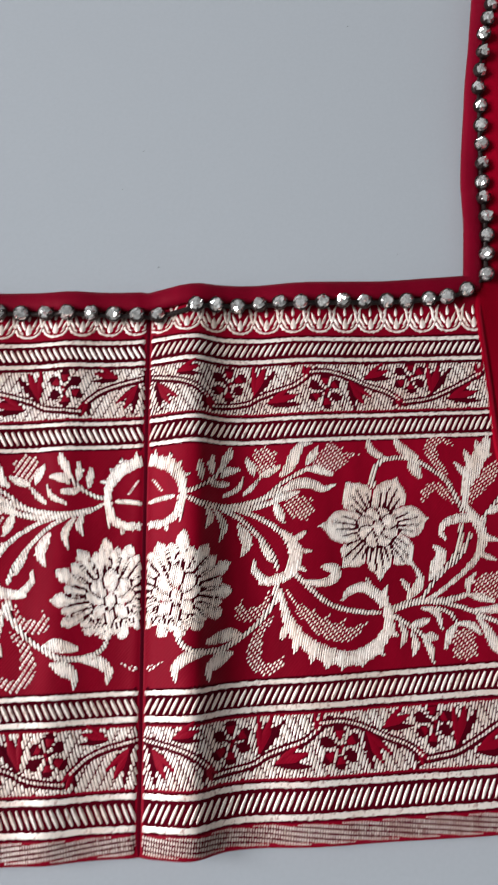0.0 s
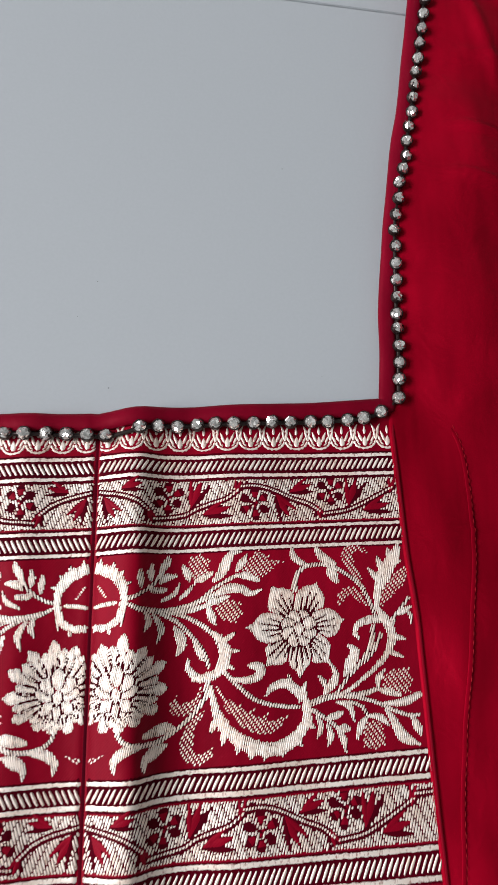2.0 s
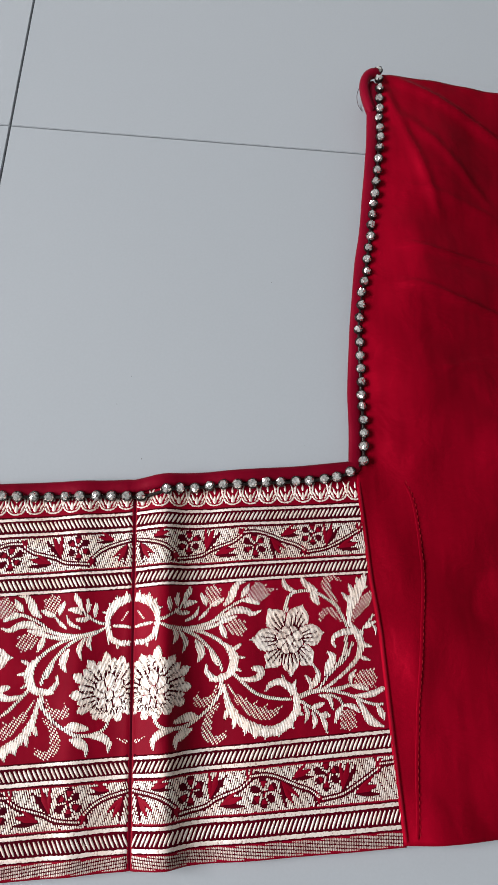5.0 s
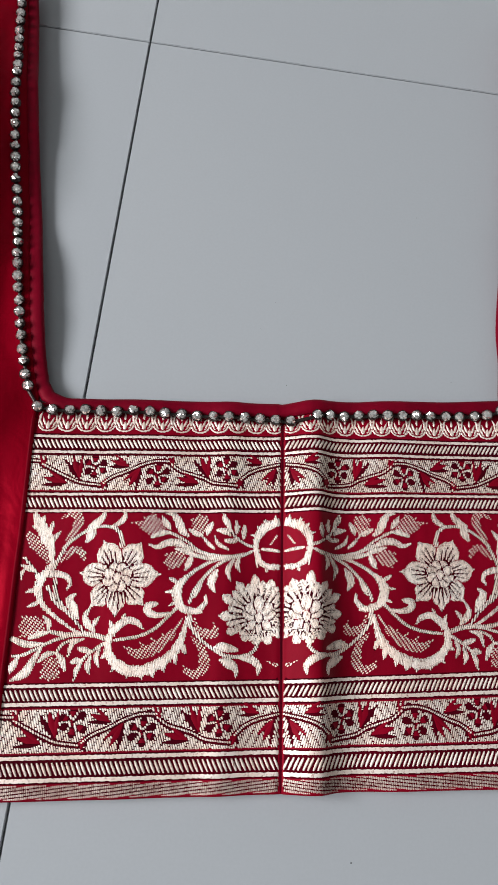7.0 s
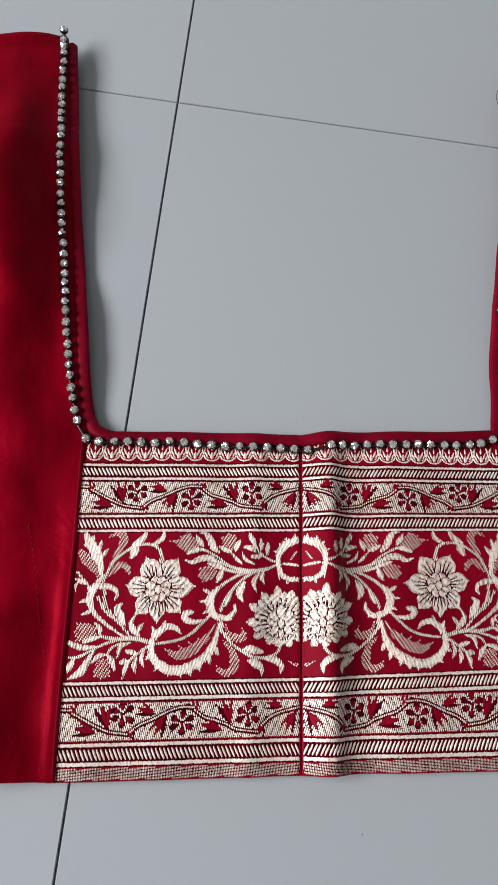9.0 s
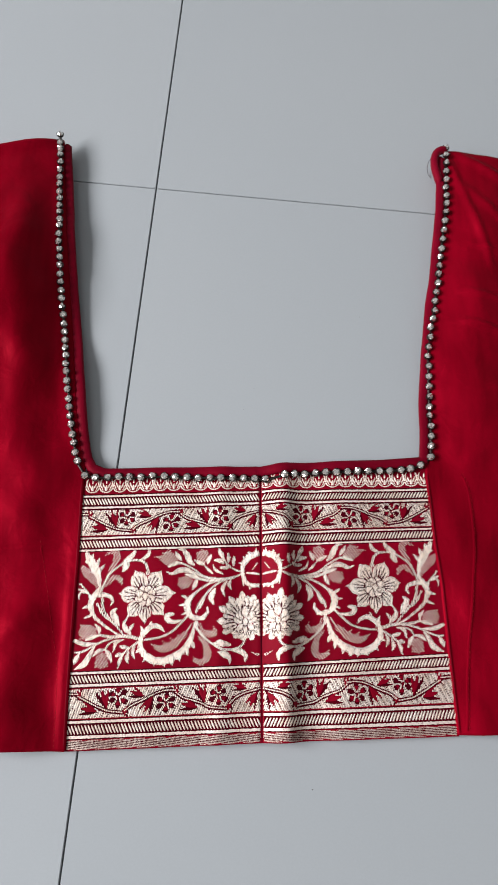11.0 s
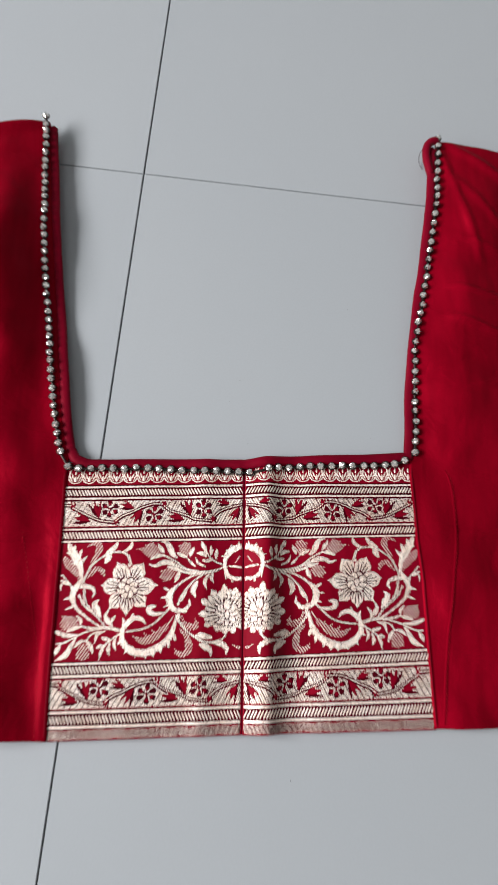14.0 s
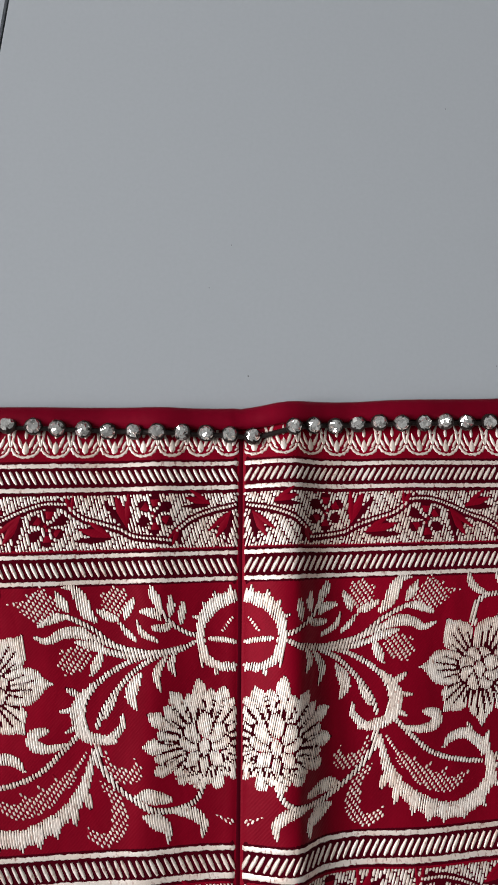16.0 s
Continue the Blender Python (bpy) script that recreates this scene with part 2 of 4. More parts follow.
def lie(x, y):
    """Height of the brocade panel over the floor."""
    z = 0.0042
    z += 0.0064 * float(np.interp(y, [-0.036, 0.0, 0.06, 0.085, 0.105], [0.90, 1.08, 1.00, 0.80, 0.42])) * hill(x - 0.0125, 0.0100 if x < 0.0125 else 0.0056) - 0.0009 * hill(x - 0.029, 0.007) + 0.0008 * hill(x - 0.044, 0.010) + 0.0014 * hill(x + 0.021, 0.006) + 0.0008 * hill(x + 0.055, 0.012)
    z += drift(x, y, 30, 0.0009) + drift(x, y, 90, 0.0003)
    z -= 0.0010 * hill(x, 0.0010)
    return z


def up(y):
    return min(max((y - 0.10) / 0.2, 0.0), 1.0)


def join(z, e, edge_z, y):
    """Side panels start level with the brocade where they are sewn to it."""
    if y > 0.125:
        return max(z, 0.0030)
    k = min(max(e / 0.014, 0.0), 1.0)
    k = k * k * (3 - 2 * k)
    k = max(k, min(max((y - 0.105) / 0.02, 0.0), 1.0))
    return max(edge_z + 0.0002 + (z - edge_z - 0.0002) * k, 0.0030)


def height_right(x, y):
    e = x - inner_right(y)
    calm = 1 - 0.75 * hill(y - 0.315, 0.035)
    z = 0.0043 + 0.0062 * up(y) + calm * (0.0050 * (0.70 + 0.30 * up(y + 0.09)) * (1 + 0.9 * noise.noise(Vector((4.3, y * 12, 0)))) * hill(e - 0.027 + 0.008 * noise.noise(Vector((2.1, y * 14, 0))), 0.021) - 0.002 * hill(e - 0.062, 0.022) * up(y))
    z += crease(x, y, 0.118, 0.312, 0.142, 0.225, 0.0026, 0.0017) + crease(x, y, 0.122, 0.312, 0.195, 0.262, 0.0028, 0.0024)
    z += crease(x, y, 0.116, 0.212, 0.172, 0.204, 0.0014, 0.0018) + crease(x, y, 0.125, 0.245, 0.172, 0.230, 0.002, 0.0012)
    z += crease(x, y, 0.093, 0.0690, 0.165, 0.0640, 0.0008, 0.0007) + crease(x, y, 0.100, 0.004, 0.165, 0.001, 0.0015, 0.0006)
    z += crease(x, y, 0.116, 0.193, 0.172, 0.177, 0.0016, 0.0022) + crease(x, y, 0.126, 0.288, 0.172, 0.232, 0.0026, 0.0013) + crease(x, y, 0.128, 0.150, 0.185, 0.162, 0.0018, 0.0012)
    z += (drift(x, y, 21, 0.0044) + drift(x, y, 42, 0.0024)) * calm + drift(x, y, 75, 0.0008)
    z = join(z, e, lie(inner_right(y), min(y, 0.105)), y)
    return max(z, lie(x, y) + 0.00015) if y < 0.106 and x < 0.1012 else z


def ridge(d, steep, gentle):
    return hill(d, steep if d < 0 else gentle)


def height_left(x, y):
    e = inner_left(y) - x
    calm = 1 - 0.92 * hill(y - 0.315, 0.040)
    z = 0.0043 + 0.0042 * up(y) + 0.0050 * (1 - math.exp(-max(e, 0) / 0.010)) * up(y + 0.05) + calm * (0.0168 * (0.45 + 0.50 * up(y + 0.03)) * (1 + 0.8 * noise.noise(Vector((1.3, y * 11, 0)))) * ridge(e - 0.033 + 0.012 * noise.noise(Vector((7.1, y * 13, 0))), 0.019, 0.055) - 0.0012 * hill(e - 0.010, 0.007) * min(max((y - 0.11) / 0.04, 0.0), 1.0))
    z += crease(x, y, -0.125, 0.314, -0.20, 0.290, 0.005, 0.0030) + crease(x, y, -0.10, 0.062, -0.165, 0.054, 0.0012, 0.0008)
    z += crease(x, y, -0.115, 0.03, -0.165, -0.02, 0.006, 0.0022)
    z += (drift(x, y, 19, 0.0042) + drift(x, y, 44, 0.0022)) * calm + drift(x, y, 70, 0.0009)
    z = join(z, e, lie(inner_left(y), min(y, 0.105)), y)
    return max(z, lie(x, y) + 0.00015) if y < 0.106 and x > -0.1012 else z


def panel_xyz(u, v, rise=0.0):
    """A place on the brocade, from millimetres along and up it."""
    x, w = u / 1000, v / 1000
    y = w + shear(x, w)
    return np.array([x, y, lie(x, y) + rise])


EDGE = 98.5
panel = sheet("back_panel", 190, 136, lambda a, b: panel_xyz(-EDGE - 1 + (2 * EDGE + 2) * a, -37.2 + (104.0 + 37.2) * b), 0.006, PANEL_RED, blouse,
              "red brocade back panel woven with pale gold flowers")


def body_right(a, b):
    y0 = -0.0342 + 0.3465 * b
    xi = inner_right(y0)
    xo = float(np.interp(b, [0, 0.3, 0.52, 0.72, 1], [0.255, 0.250, 0.222, 0.208, 0.214]))
    yo = -0.033 + 0.3320 * b
    x, y = xi + (xo - xi) * a, y0 + (yo - y0) * a
    lip = 0.0001 * hill(a * (xo - xi), 0.0012)
    return np.array([x, y, height_right(x, y) + 0.0007 * min(max((y - 0.085) / 0.02, 0.05), 1.0) - lip])


def body_left(a, b):
    y0 = -0.0405 + 0.3562 * b
    xi = inner_left(y0)
    xo = float(np.interp(b, [0, 0.3, 0.52, 0.72, 1], [-0.258, -0.252, -0.226, -0.214, -0.220]))
    yo = -0.0365 + 0.3195 * b
    x, y = xi + (xo - xi) * a, y0 + (yo - y0) * a
    y += 0.0025 * hill(b, 0.03) * min(max((a - 0.2) * 6, 0), 1)
    lip = 0.0001 * hill(a * (xo - xi), 0.0012)
    return np.array([x, y, height_left(x, y) + 0.0007 - lip])


sheet("side_panel", 110, 220, body_right, 0.0028, BODY_RED, blouse, "plain deep red satin side panel with soft creases")
sheet("side_panel", 110, 220, lambda a, b: body_left(1 - a, b), 0.0028, BODY_RED, blouse, "plain deep red satin side panel, rumpled and raised")
sheet("front_flap", 40, 30, lambda a, b: np.array([0.1425 + 0.11 * a + 0.007 * (1 - b), -0.054 + 0.045 * b, 0.0026 + 0.0006 * math.sin(9 * a)]), 0.002, BODY_RED, blouse,
      "red satin lower layer that peeks out below the hem")


# binding round the neck opening
def on_left(x, y, rise):
    return (x, y, height_left(x, y) + rise)


def on_right(x, y, rise):
    return (x, y, height_right(x, y) + rise)


def edge_left(off):
    ys = [0.1026, 0.1085, 0.1213, 0.1586, 0.2063, 0.2392, 0.2997, 0.3133]
    xs = [-0.0877, -0.0916, -0.0955, -0.1002, -0.1068, -0.1104, -0.1167, -0.1182]
    return [(x - off, y) for x, y in zip(xs, ys)]


def edge_right(off):
    ys = [0.1085, 0.1190, 0.145, 0.1775, 0.2037, 0.2195, 0.2355, 0.2653, 0.294, 0.3074]
    xs = [0.0900, 0.0901, 0.0917, 0.0949, 0.0988, 0.1020, 0.1045, 0.1085, 0.1116, 0.1126]
    return [(x + off, y) for x, y in zip(xs, ys)]


left_line = [on_left(x, y, 0.0001) for x, y in spline(edge_left(0.0026)[2:][::-1] + [(-0.0955, 0.1085)], 0.003)]
low_line = [(x, y, lie(x, y) + 0.0012) for x, y in spline([(-0.0925, 0.1032), (-0.087, 0.1005), (-0.077, 0.1000), (-0.03, 0.1012), (0.0, 0.1017), (0.012, 0.1034), (0.03, 0.1045), (0.069, 0.1065), (0.0895, 0.1080)], 0.003)]
right_line = [on_right(x, y, 0.0011) for x, y in spline([(0.0920, 0.1085)] + edge_right(0.0029)[1:], 0.003)]
sweep("neck_binding", left_line + low_line + right_line, 0.0029, 0.0014, BIND_RED, blouse, "rolled red satin binding along the neck edge", ring=12, sink=0.0003)
# knotted end of the binding at one shoulder
sweep("binding_end", [on_right(x, y, rise) for x, y, rise in spline([(0.1132, 0.2870, 0.0012), (0.1110, 0.2970, 0.0020), (0.1108, 0.3032, 0.0026), (0.1126, 0.3084, 0.0030), (0.1158, 0.3104, 0.0030), (0.1195, 0.3112, 0.0020)], 0.0012)],
      0.0025, 0.0026, BIND_RED, blouse, "turned red satin end of the binding")

# seams
sweep("centre_seam", [panel_xyz(0, v, 0.0002) for v in np.linspace(-36.8, 98, 60)], 0.0006, 0.0002, DENSE, blouse, "dark red centre seam")
sweep("panel_seam", [on_right(inner_right(y) + 0.0012, y, 0.0006) for y in np.linspace(-0.033, 0.102, 50)], 0.0004, 0.00016, THREAD_RED, blouse, "stitched dark red panel seam")
sweep("panel_seam", [on_left(inner_left(y) - 0.0012, y, 0.0006) for y in np.linspace(-0.039, 0.096, 50)], 0.0004, 0.00016, THREAD_RED, blouse, "stitched dark red panel seam")
dart_r = spline([(0.1122, 0.101), (0.1148, 0.092), (0.1156, 0.070), (0.1140, 0.050), (0.1085, 0.015), (0.1035, -0.032)], 0.003)
dart_l = spline([(-0.1170, 0.062), (-0.1140, 0.047), (-0.1078, 0.017), (-0.1040, -0.005), (-0.1030, -0.039)], 0.003)
for line, on in ((dart_r, on_right), (dart_l, on_left)):
    seam = sweep("dart_seam", [on(x, y, 0.0005) for x, y in line], 0.0007, 0.00016, BODY_RED, blouse, "raised dart seam with fine stitches")
    for k, q in enumerate(even(line, 0.0026)):
        x, y = q
        d = np.array(line[min(len(line) - 1, k + 1)]) - np.array(line[max(0, k - 1)]) if k < len(line) else np.array([0, -1.0])
        d = d / np.linalg.norm(d) * 0.0008
        sweep("stitch", [on(x - d[0] + 0.0006, y - d[1], 0.0007), on(x + 0.0006, y, 0.00078), on(x + d[0] + 0.0006, y + d[1], 0.0007)], 0.00016, 0.00008, STITCH, seam, ring=5)


# ---------------------------------------------------------------- brocade motifs
SIDE = 1.0
RNG = random.Random(5)
LIFT = 0.00012
LEAN = 0.20                                            # slant of the gold floats


def ribbon(name, spine, left, right, mat, lift=LIFT, crown=0.00006, fray=0.0):
    """A woven patch on the panel: a strip about a spine (mm) with its half widths on both sides."""
    verts, faces = [], []
    for k, (p, a, b) in enumerate(zip(spine, left, right)):
        d = np.array(spine[min(k + 1, len(spine) - 1)]) - np.array(spine[max(k - 1, 0)])
        n = np.array([-d[1], d[0]]) / max(1e-9, np.linalg.norm(d))
        for off, rise in ((n * a, lift - 0.00015), (n * 0.6 * a, lift + crown * 0.8), (n * 0, lift + crown), (-n * 0.6 * b, lift + crown * 0.8), (-n * b, lift - 0.00015)):
            u, v = np.array(p) + off
            if rise < lift and fray:
                v += RNG.uniform(-fray, fray)
            edge = (inner_right(v / 1000 + 0.004) if SIDE > 0 else -inner_left(v / 1000 - 0.003)) * 1000
            u = min(max(u, 0.75), edge + 0.3)
            verts.append(panel_xyz(SIDE * u, v, rise))
    for k in range(len(spine) - 1):
        for j in range(4):
            q = (5 * k + j, 5 * k + j + 1, 5 * k + 6 + j, 5 * k + 5 + j)
            faces.append(q if SIDE < 0 else q[::-1])
    return verts, faces, mat


def woven(name, pieces, label=""):
    """One woven motif of one or more pieces."""
    verts, faces, slots, mats = [], [], [], []
    for v, f, m in pieces:
        if m not in mats:
            mats.append(m)
        faces += [tuple(len(verts) + i for i in q) for q in f]
        slots += [mats.index(m)] * len(f)
        verts += v
    return mesh_object(name, verts, faces, mats, panel, label, slots=slots)


def covered(strokes, us, vs):
    """Which places lie within any of the strokes (rows of u, v, half width)."""
    du, dv = us[:, None] - strokes[None, :, 0], vs[:, None] - strokes[None, :, 1]
    return (du * du + dv * dv < strokes[None, :, 2] ** 2).any(axis=1)


def floats(inside, bounds, mat, pitch, wide, lift=LIFT, high=0.00016, lean=LEAN, dash=0.0, full=0.55, step=0.5, rag=0.22):
    """Gold threads laid side by side over a shape: each runs on until it leaves the shape or is bound down."""
    u0, u1, v0, v1 = bounds
    vs = np.arange(v0, v1, 0.11)
    verts, faces = [], []
    for k in range(int((u0 - lean * v1) / pitch) - 1, int((u1 - lean * v0) / pitch) + 2):
        us = k * pitch + lean * vs
        ok = inside(us, vs) & (us > 0.8)
        if dash:
            ok &= ((vs + k * step * dash) % dash) < full * dash
        ends = np.flatnonzero(np.diff(np.r_[0, ok.astype(int), 0]))
        for a, b in zip(ends[::2], ends[1::2]):
            if b - a < 3:
                continue
            va, vb = vs[a] - RNG.uniform(0, rag), vs[b - 1] + RNG.uniform(0, rag)
            n = max(2, int((vb - va) / 1.3 + 0.5))
            w, h = 0.5 * wide * (RNG.uniform(0.88, 1.08) if RNG.random() > 0.15 else 0.68), high * RNG.uniform(0.75, 1.2)
            base = len(verts)
            for t in np.linspace(0, 1, n + 1):
                v = va + (vb - va) * t
                tip = 0.62 if t in (0.0, 1.0) else 1.0
                u = k * pitch + lean * v
                edge = (inner_right(v / 1000 + 0.004) if SIDE > 0 else -inner_left(v / 1000 - 0.003)) * 1000 + 0.3
                for off, rise in ((-w * tip, 0.0), (0.0, h * (0.45 if tip < 1 else 1.0)), (w * tip, 0.0)):
                    verts.append(panel_xyz(SIDE * min(u + off, edge), v, lift + rise))
            for r in range(n):
                for c in range(2):
                    q = (base + 3 * r + c, base + 3 * r + c + 1, base + 3 * r + c + 4, base + 3 * r + c + 3)
                    faces.append(q if SIDE > 0 else q[::-1])
    return verts, faces, mat


def stroke(points):
    """Rows of u, v, half width along a curve through (u, v, width)."""
    p = np.array(spline(points, 0.3))
    p[:, 2] = np.maximum(0.5 * p[:, 2], 0.12)
    return p


def within(p):
    return (p[:, 0] - p[:, 2]).min(), (p[:, 0] + p[:, 2]).max(), (p[:, 1] - p[:, 2]).min(), (p[:, 1] + p[:, 2]).max()


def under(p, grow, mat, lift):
    """Sheet between and beside the threads of a stroke; in the darkest mat it is painted shade."""
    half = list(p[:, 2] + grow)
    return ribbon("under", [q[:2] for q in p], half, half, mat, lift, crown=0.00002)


def laid(name, points, pitch, wide, grow=0.22, mat=None, label="", **more):
    p = stroke(points)
    # unless mat is given, a near-black rim paints the threads' shade
    pieces = [under(p, grow, mat or GAP_SHADE, LIFT - 0.00007)] if grow is not None else []
    pieces.append(floats(lambda us, vs: covered(p, us, vs), within(p), THREAD, pitch, wide, **more))
    return woven(name, pieces, label)


def blade(*points):
    return laid("woven_leaf", points, 0.58, 0.55)


def scroll(*points):
    """A broad scroll with a notched edge."""
    rows = [(u, v, w * (1.04 - 0.40 * ((0.3 * k / 1.9) % 1.0))) for k, (u, v, w) in enumerate(spline(points, 0.3))]
    return laid("woven_scroll", rows[::2], 0.60, 0.57, rag=0.45)


def cord(*points):
    """A stem that reads as a twisted cord."""
    return laid("woven_stem", [(u, v, max(w, 0.95)) for u, v, w in points], 0.80, 0.66, grow=0.30, lean=0.34)


def speckle(*points):
    """A leaf woven thinly, as rows of short dashes."""
    return laid("woven_speckled_leaf", points, 0.76, 0.56, grow=0.02, mat=PANEL_RED, lean=0.45, dash=1.35, full=0.62, rag=0.05)


def fan(base, tip):
    """A speckled palmette with a toothed top."""
    a, b = np.array(base), np.array(tip)
    d = b - a
    n, size = np.array([-d[1], d[0]]), math.hypot(*d)
    at = lambda f, g: a + f * d + g * n
    strokes = [stroke([(*at(0.12, 0), 0.35 * size), (*at(0.38, 0), 0.86 * size), (*at(0.58, 0), 0.92 * size)])]
    for g, f in ((-0.42, 0.92), (0.0, 1.12), (0.42, 0.98)):
        strokes.append(stroke([(*at(0.5, 0.6 * g), 0.4 * size), (*at(f, g), 0.10 * size)]))
    p = np.vstack(strokes)
    pieces = [under(q, 0.02, PANEL_RED, LIFT - 0.00007) for q in strokes]
    pieces.append(floats(lambda us, vs: covered(p, us, vs), within(p), THREAD, 0.76, 0.56, lean=0.45, dash=1.35, full=0.62, rag=0.05))
    return woven("woven_palmette", pieces)


def teeth(n, rng, deep=0.45):
    """Saw-tooth widths of a serrated leaf edge."""
    return [1 - deep * ((k % 4) / 3) * rng.uniform(0.7, 1.0) for k in range(n)]


def leaf_piece(u0, v0, u1, v1, w, bend=0.0, jag=False, mat=None, lift=LIFT):
    a, b = np.array([u0, v0]), np.array([u1, v1])
    length = np.linalg.norm(b - a)
    n = max(9, int(length / 0.4))
    side = np.array([-(b - a)[1], (b - a)[0]]) / length
    spine = [a + (b - a) * t + side * bend * math.sin(math.pi * t) for t in np.linspace(0, 1, n)]
    shape = [0.5 * w * (math.sin(math.pi * min(1, t * 0.97 + 0.03) ** 0.75) ** 0.8 * 0.92 + 0.08 * (1 - t)) for t in np.linspace(0, 1, n)]
    if jag or w > 2.2:
        tl, tr = teeth(n, RNG, 0.5 if jag else 0.30), teeth(n, RNG, 0.5 if jag else 0.08)
    else:
        tl, tr = [RNG.uniform(0.88, 1) for _ in range(n)], [RNG.uniform(0.88, 1) for _ in range(n)]
    return ribbon("leaf", spine, [s * t for s, t in zip(shape, tl)], [s * t for s, t in zip(shape, tr)], mat or THREAD, lift, fray=min(0.22, 0.1 * w) if mat is not GAP_SHADE else 0.1)


def petal(cu, cv, turn, near, far, w, blunt=0.62, rim=0.30, point=1.15):
    """A petal and the dark line round it, as strokes."""
    c, s = math.cos(turn), math.sin(turn)
    ts = np.linspace(0, 1, 24)
    shape = [0.5 * w * (0.30 + 0.70 * math.sin(0.5 * math.pi * min(1, t / blunt))) * (1.0 if t < blunt else max(0.04, 1 - ((t - blunt) / (1 - blunt)) ** point)) for t in ts]
    p = np.array([(cu + (near + (far - near) * t) * c, cv + (near + (far - near) * t) * s, q) for t, q in zip(ts, shape)])
    return p, rim


def vein(cu, cv, turn, near, far, w):
    c, s = math.cos(turn), math.sin(turn)
    return stroke([(cu + near * c, cv + near * s, w), (cu + far * c, cv + far * s, 0.6 * w)]), 0.0


def flower(layers, label):
    """Petals laid over one another, each parted from those below it by a dark line; veins are gaps."""
    def inside(us, vs):
        ok = np.zeros(len(us), bool)
        for p, rim in layers:
            if rim:
                grown = p + np.array([0, 0, rim])
                ok &= ~covered(grown, us, vs)
                ok |= covered(p, us, vs)
            else:
                ok &= ~covered(p, us, vs)
        return ok
    solid = [(p, rim) for p, rim in layers if rim]
    every = np.vstack([p for p, rim in solid])
    # dark sheets below the petals, shade of their gaps painted as colour
    pieces = [under(p, 0.25, GAP_SHADE, LIFT - 0.00007) for p, rim in solid]
    pieces.append(floats(inside, within(every), THREAD, 0.50, 0.485, high=0.00012, rag=0.32))
    return woven("woven_flower", pieces, label)


def star_flower(cu, cv):
    """Seven-petalled blossom with veined petals and a small bud at its heart."""
    layers, r = [], 13.6
    for turn, far, wide in ((122, 14.6, 8.4), (66, 14.0, 8.6), (7, 13.4, 8.2), (-50, 13.4, 7.4), (-135, 14.0, 7.4), (176, 15.2, 8.2), (-90, 13.9, 6.4)):
        a = math.radians(turn)
        layers.append(petal(cu, cv, a, 2.6, 1.03 * far, 1.04 * wide, 0.52, 0.45, 0.8))
        for off, near, end in ((-0.29, 0.42, 0.70), (-0.10, 0.38, 0.84), (0.08, 0.38, 0.80), (0.27, 0.42, 0.68)):
            layers.append(vein(cu, cv, a + off, near * r, end * r, 0.75))
    for k in range(8):
        layers.append(petal(cu, cv, math.radians(68 + 45 * k), 0.10 * r, 0.38 * r, 0.25 * r, 0.6, 0.45))
    layers.append(petal(cu, cv - 0.14 * r, math.radians(90), 0.0, 0.26 * r, 0.19 * r, 0.6, 0.45))
    return flower(layers, "pale gold woven seven-petalled flower")


def aster(cu, cv, r):
    """Many-rayed flower head, cut by the centre seam."""
    layers = []
    for k in range(26):
        a = math.radians(-90 + 360 * (k + 0.5) / 26)
        s = math.sin(a)
        far = r * (1.10, 0.90, 1.02, 0.86)[k % 4] * (1 - 0.36 * max(0, -s)) * RNG.uniform(0.95, 1.05)
        layers.append(petal(cu, cv, a, 0.30 * r, far, 0.235 * r, 0.74, 0.25))
    for k in range(26):
        a = math.radians(-90 + 360 * k / 26)
        layers.append(vein(cu, cv, a, 0.44 * r, RNG.uniform(0.66, 0.80) * r * (1 - 0.3 * max(0, -math.sin(a))), 0.58))
    for turn, near, far, w in ((225, 0.02, 0.42, 0.22), (315, 0.02, 0.42, 0.22), (270, 0.02, 0.46, 0.15), (165, 0.04, 0.44, 0.24), (15, 0.04, 0.44, 0.24), (132, 0.12, 0.47, 0.24), (48, 0.12, 0.47, 0.24), (90, 0.16, 0.54, 0.26), (90, -0.12, 0.13, 0.17)):
        layers.append(petal(cu, cv - 0.05 * r, math.radians(turn), near * r, far * r, w * r, 0.6, 0.42))
    return flower(layers, "pale gold woven many-rayed flower head")


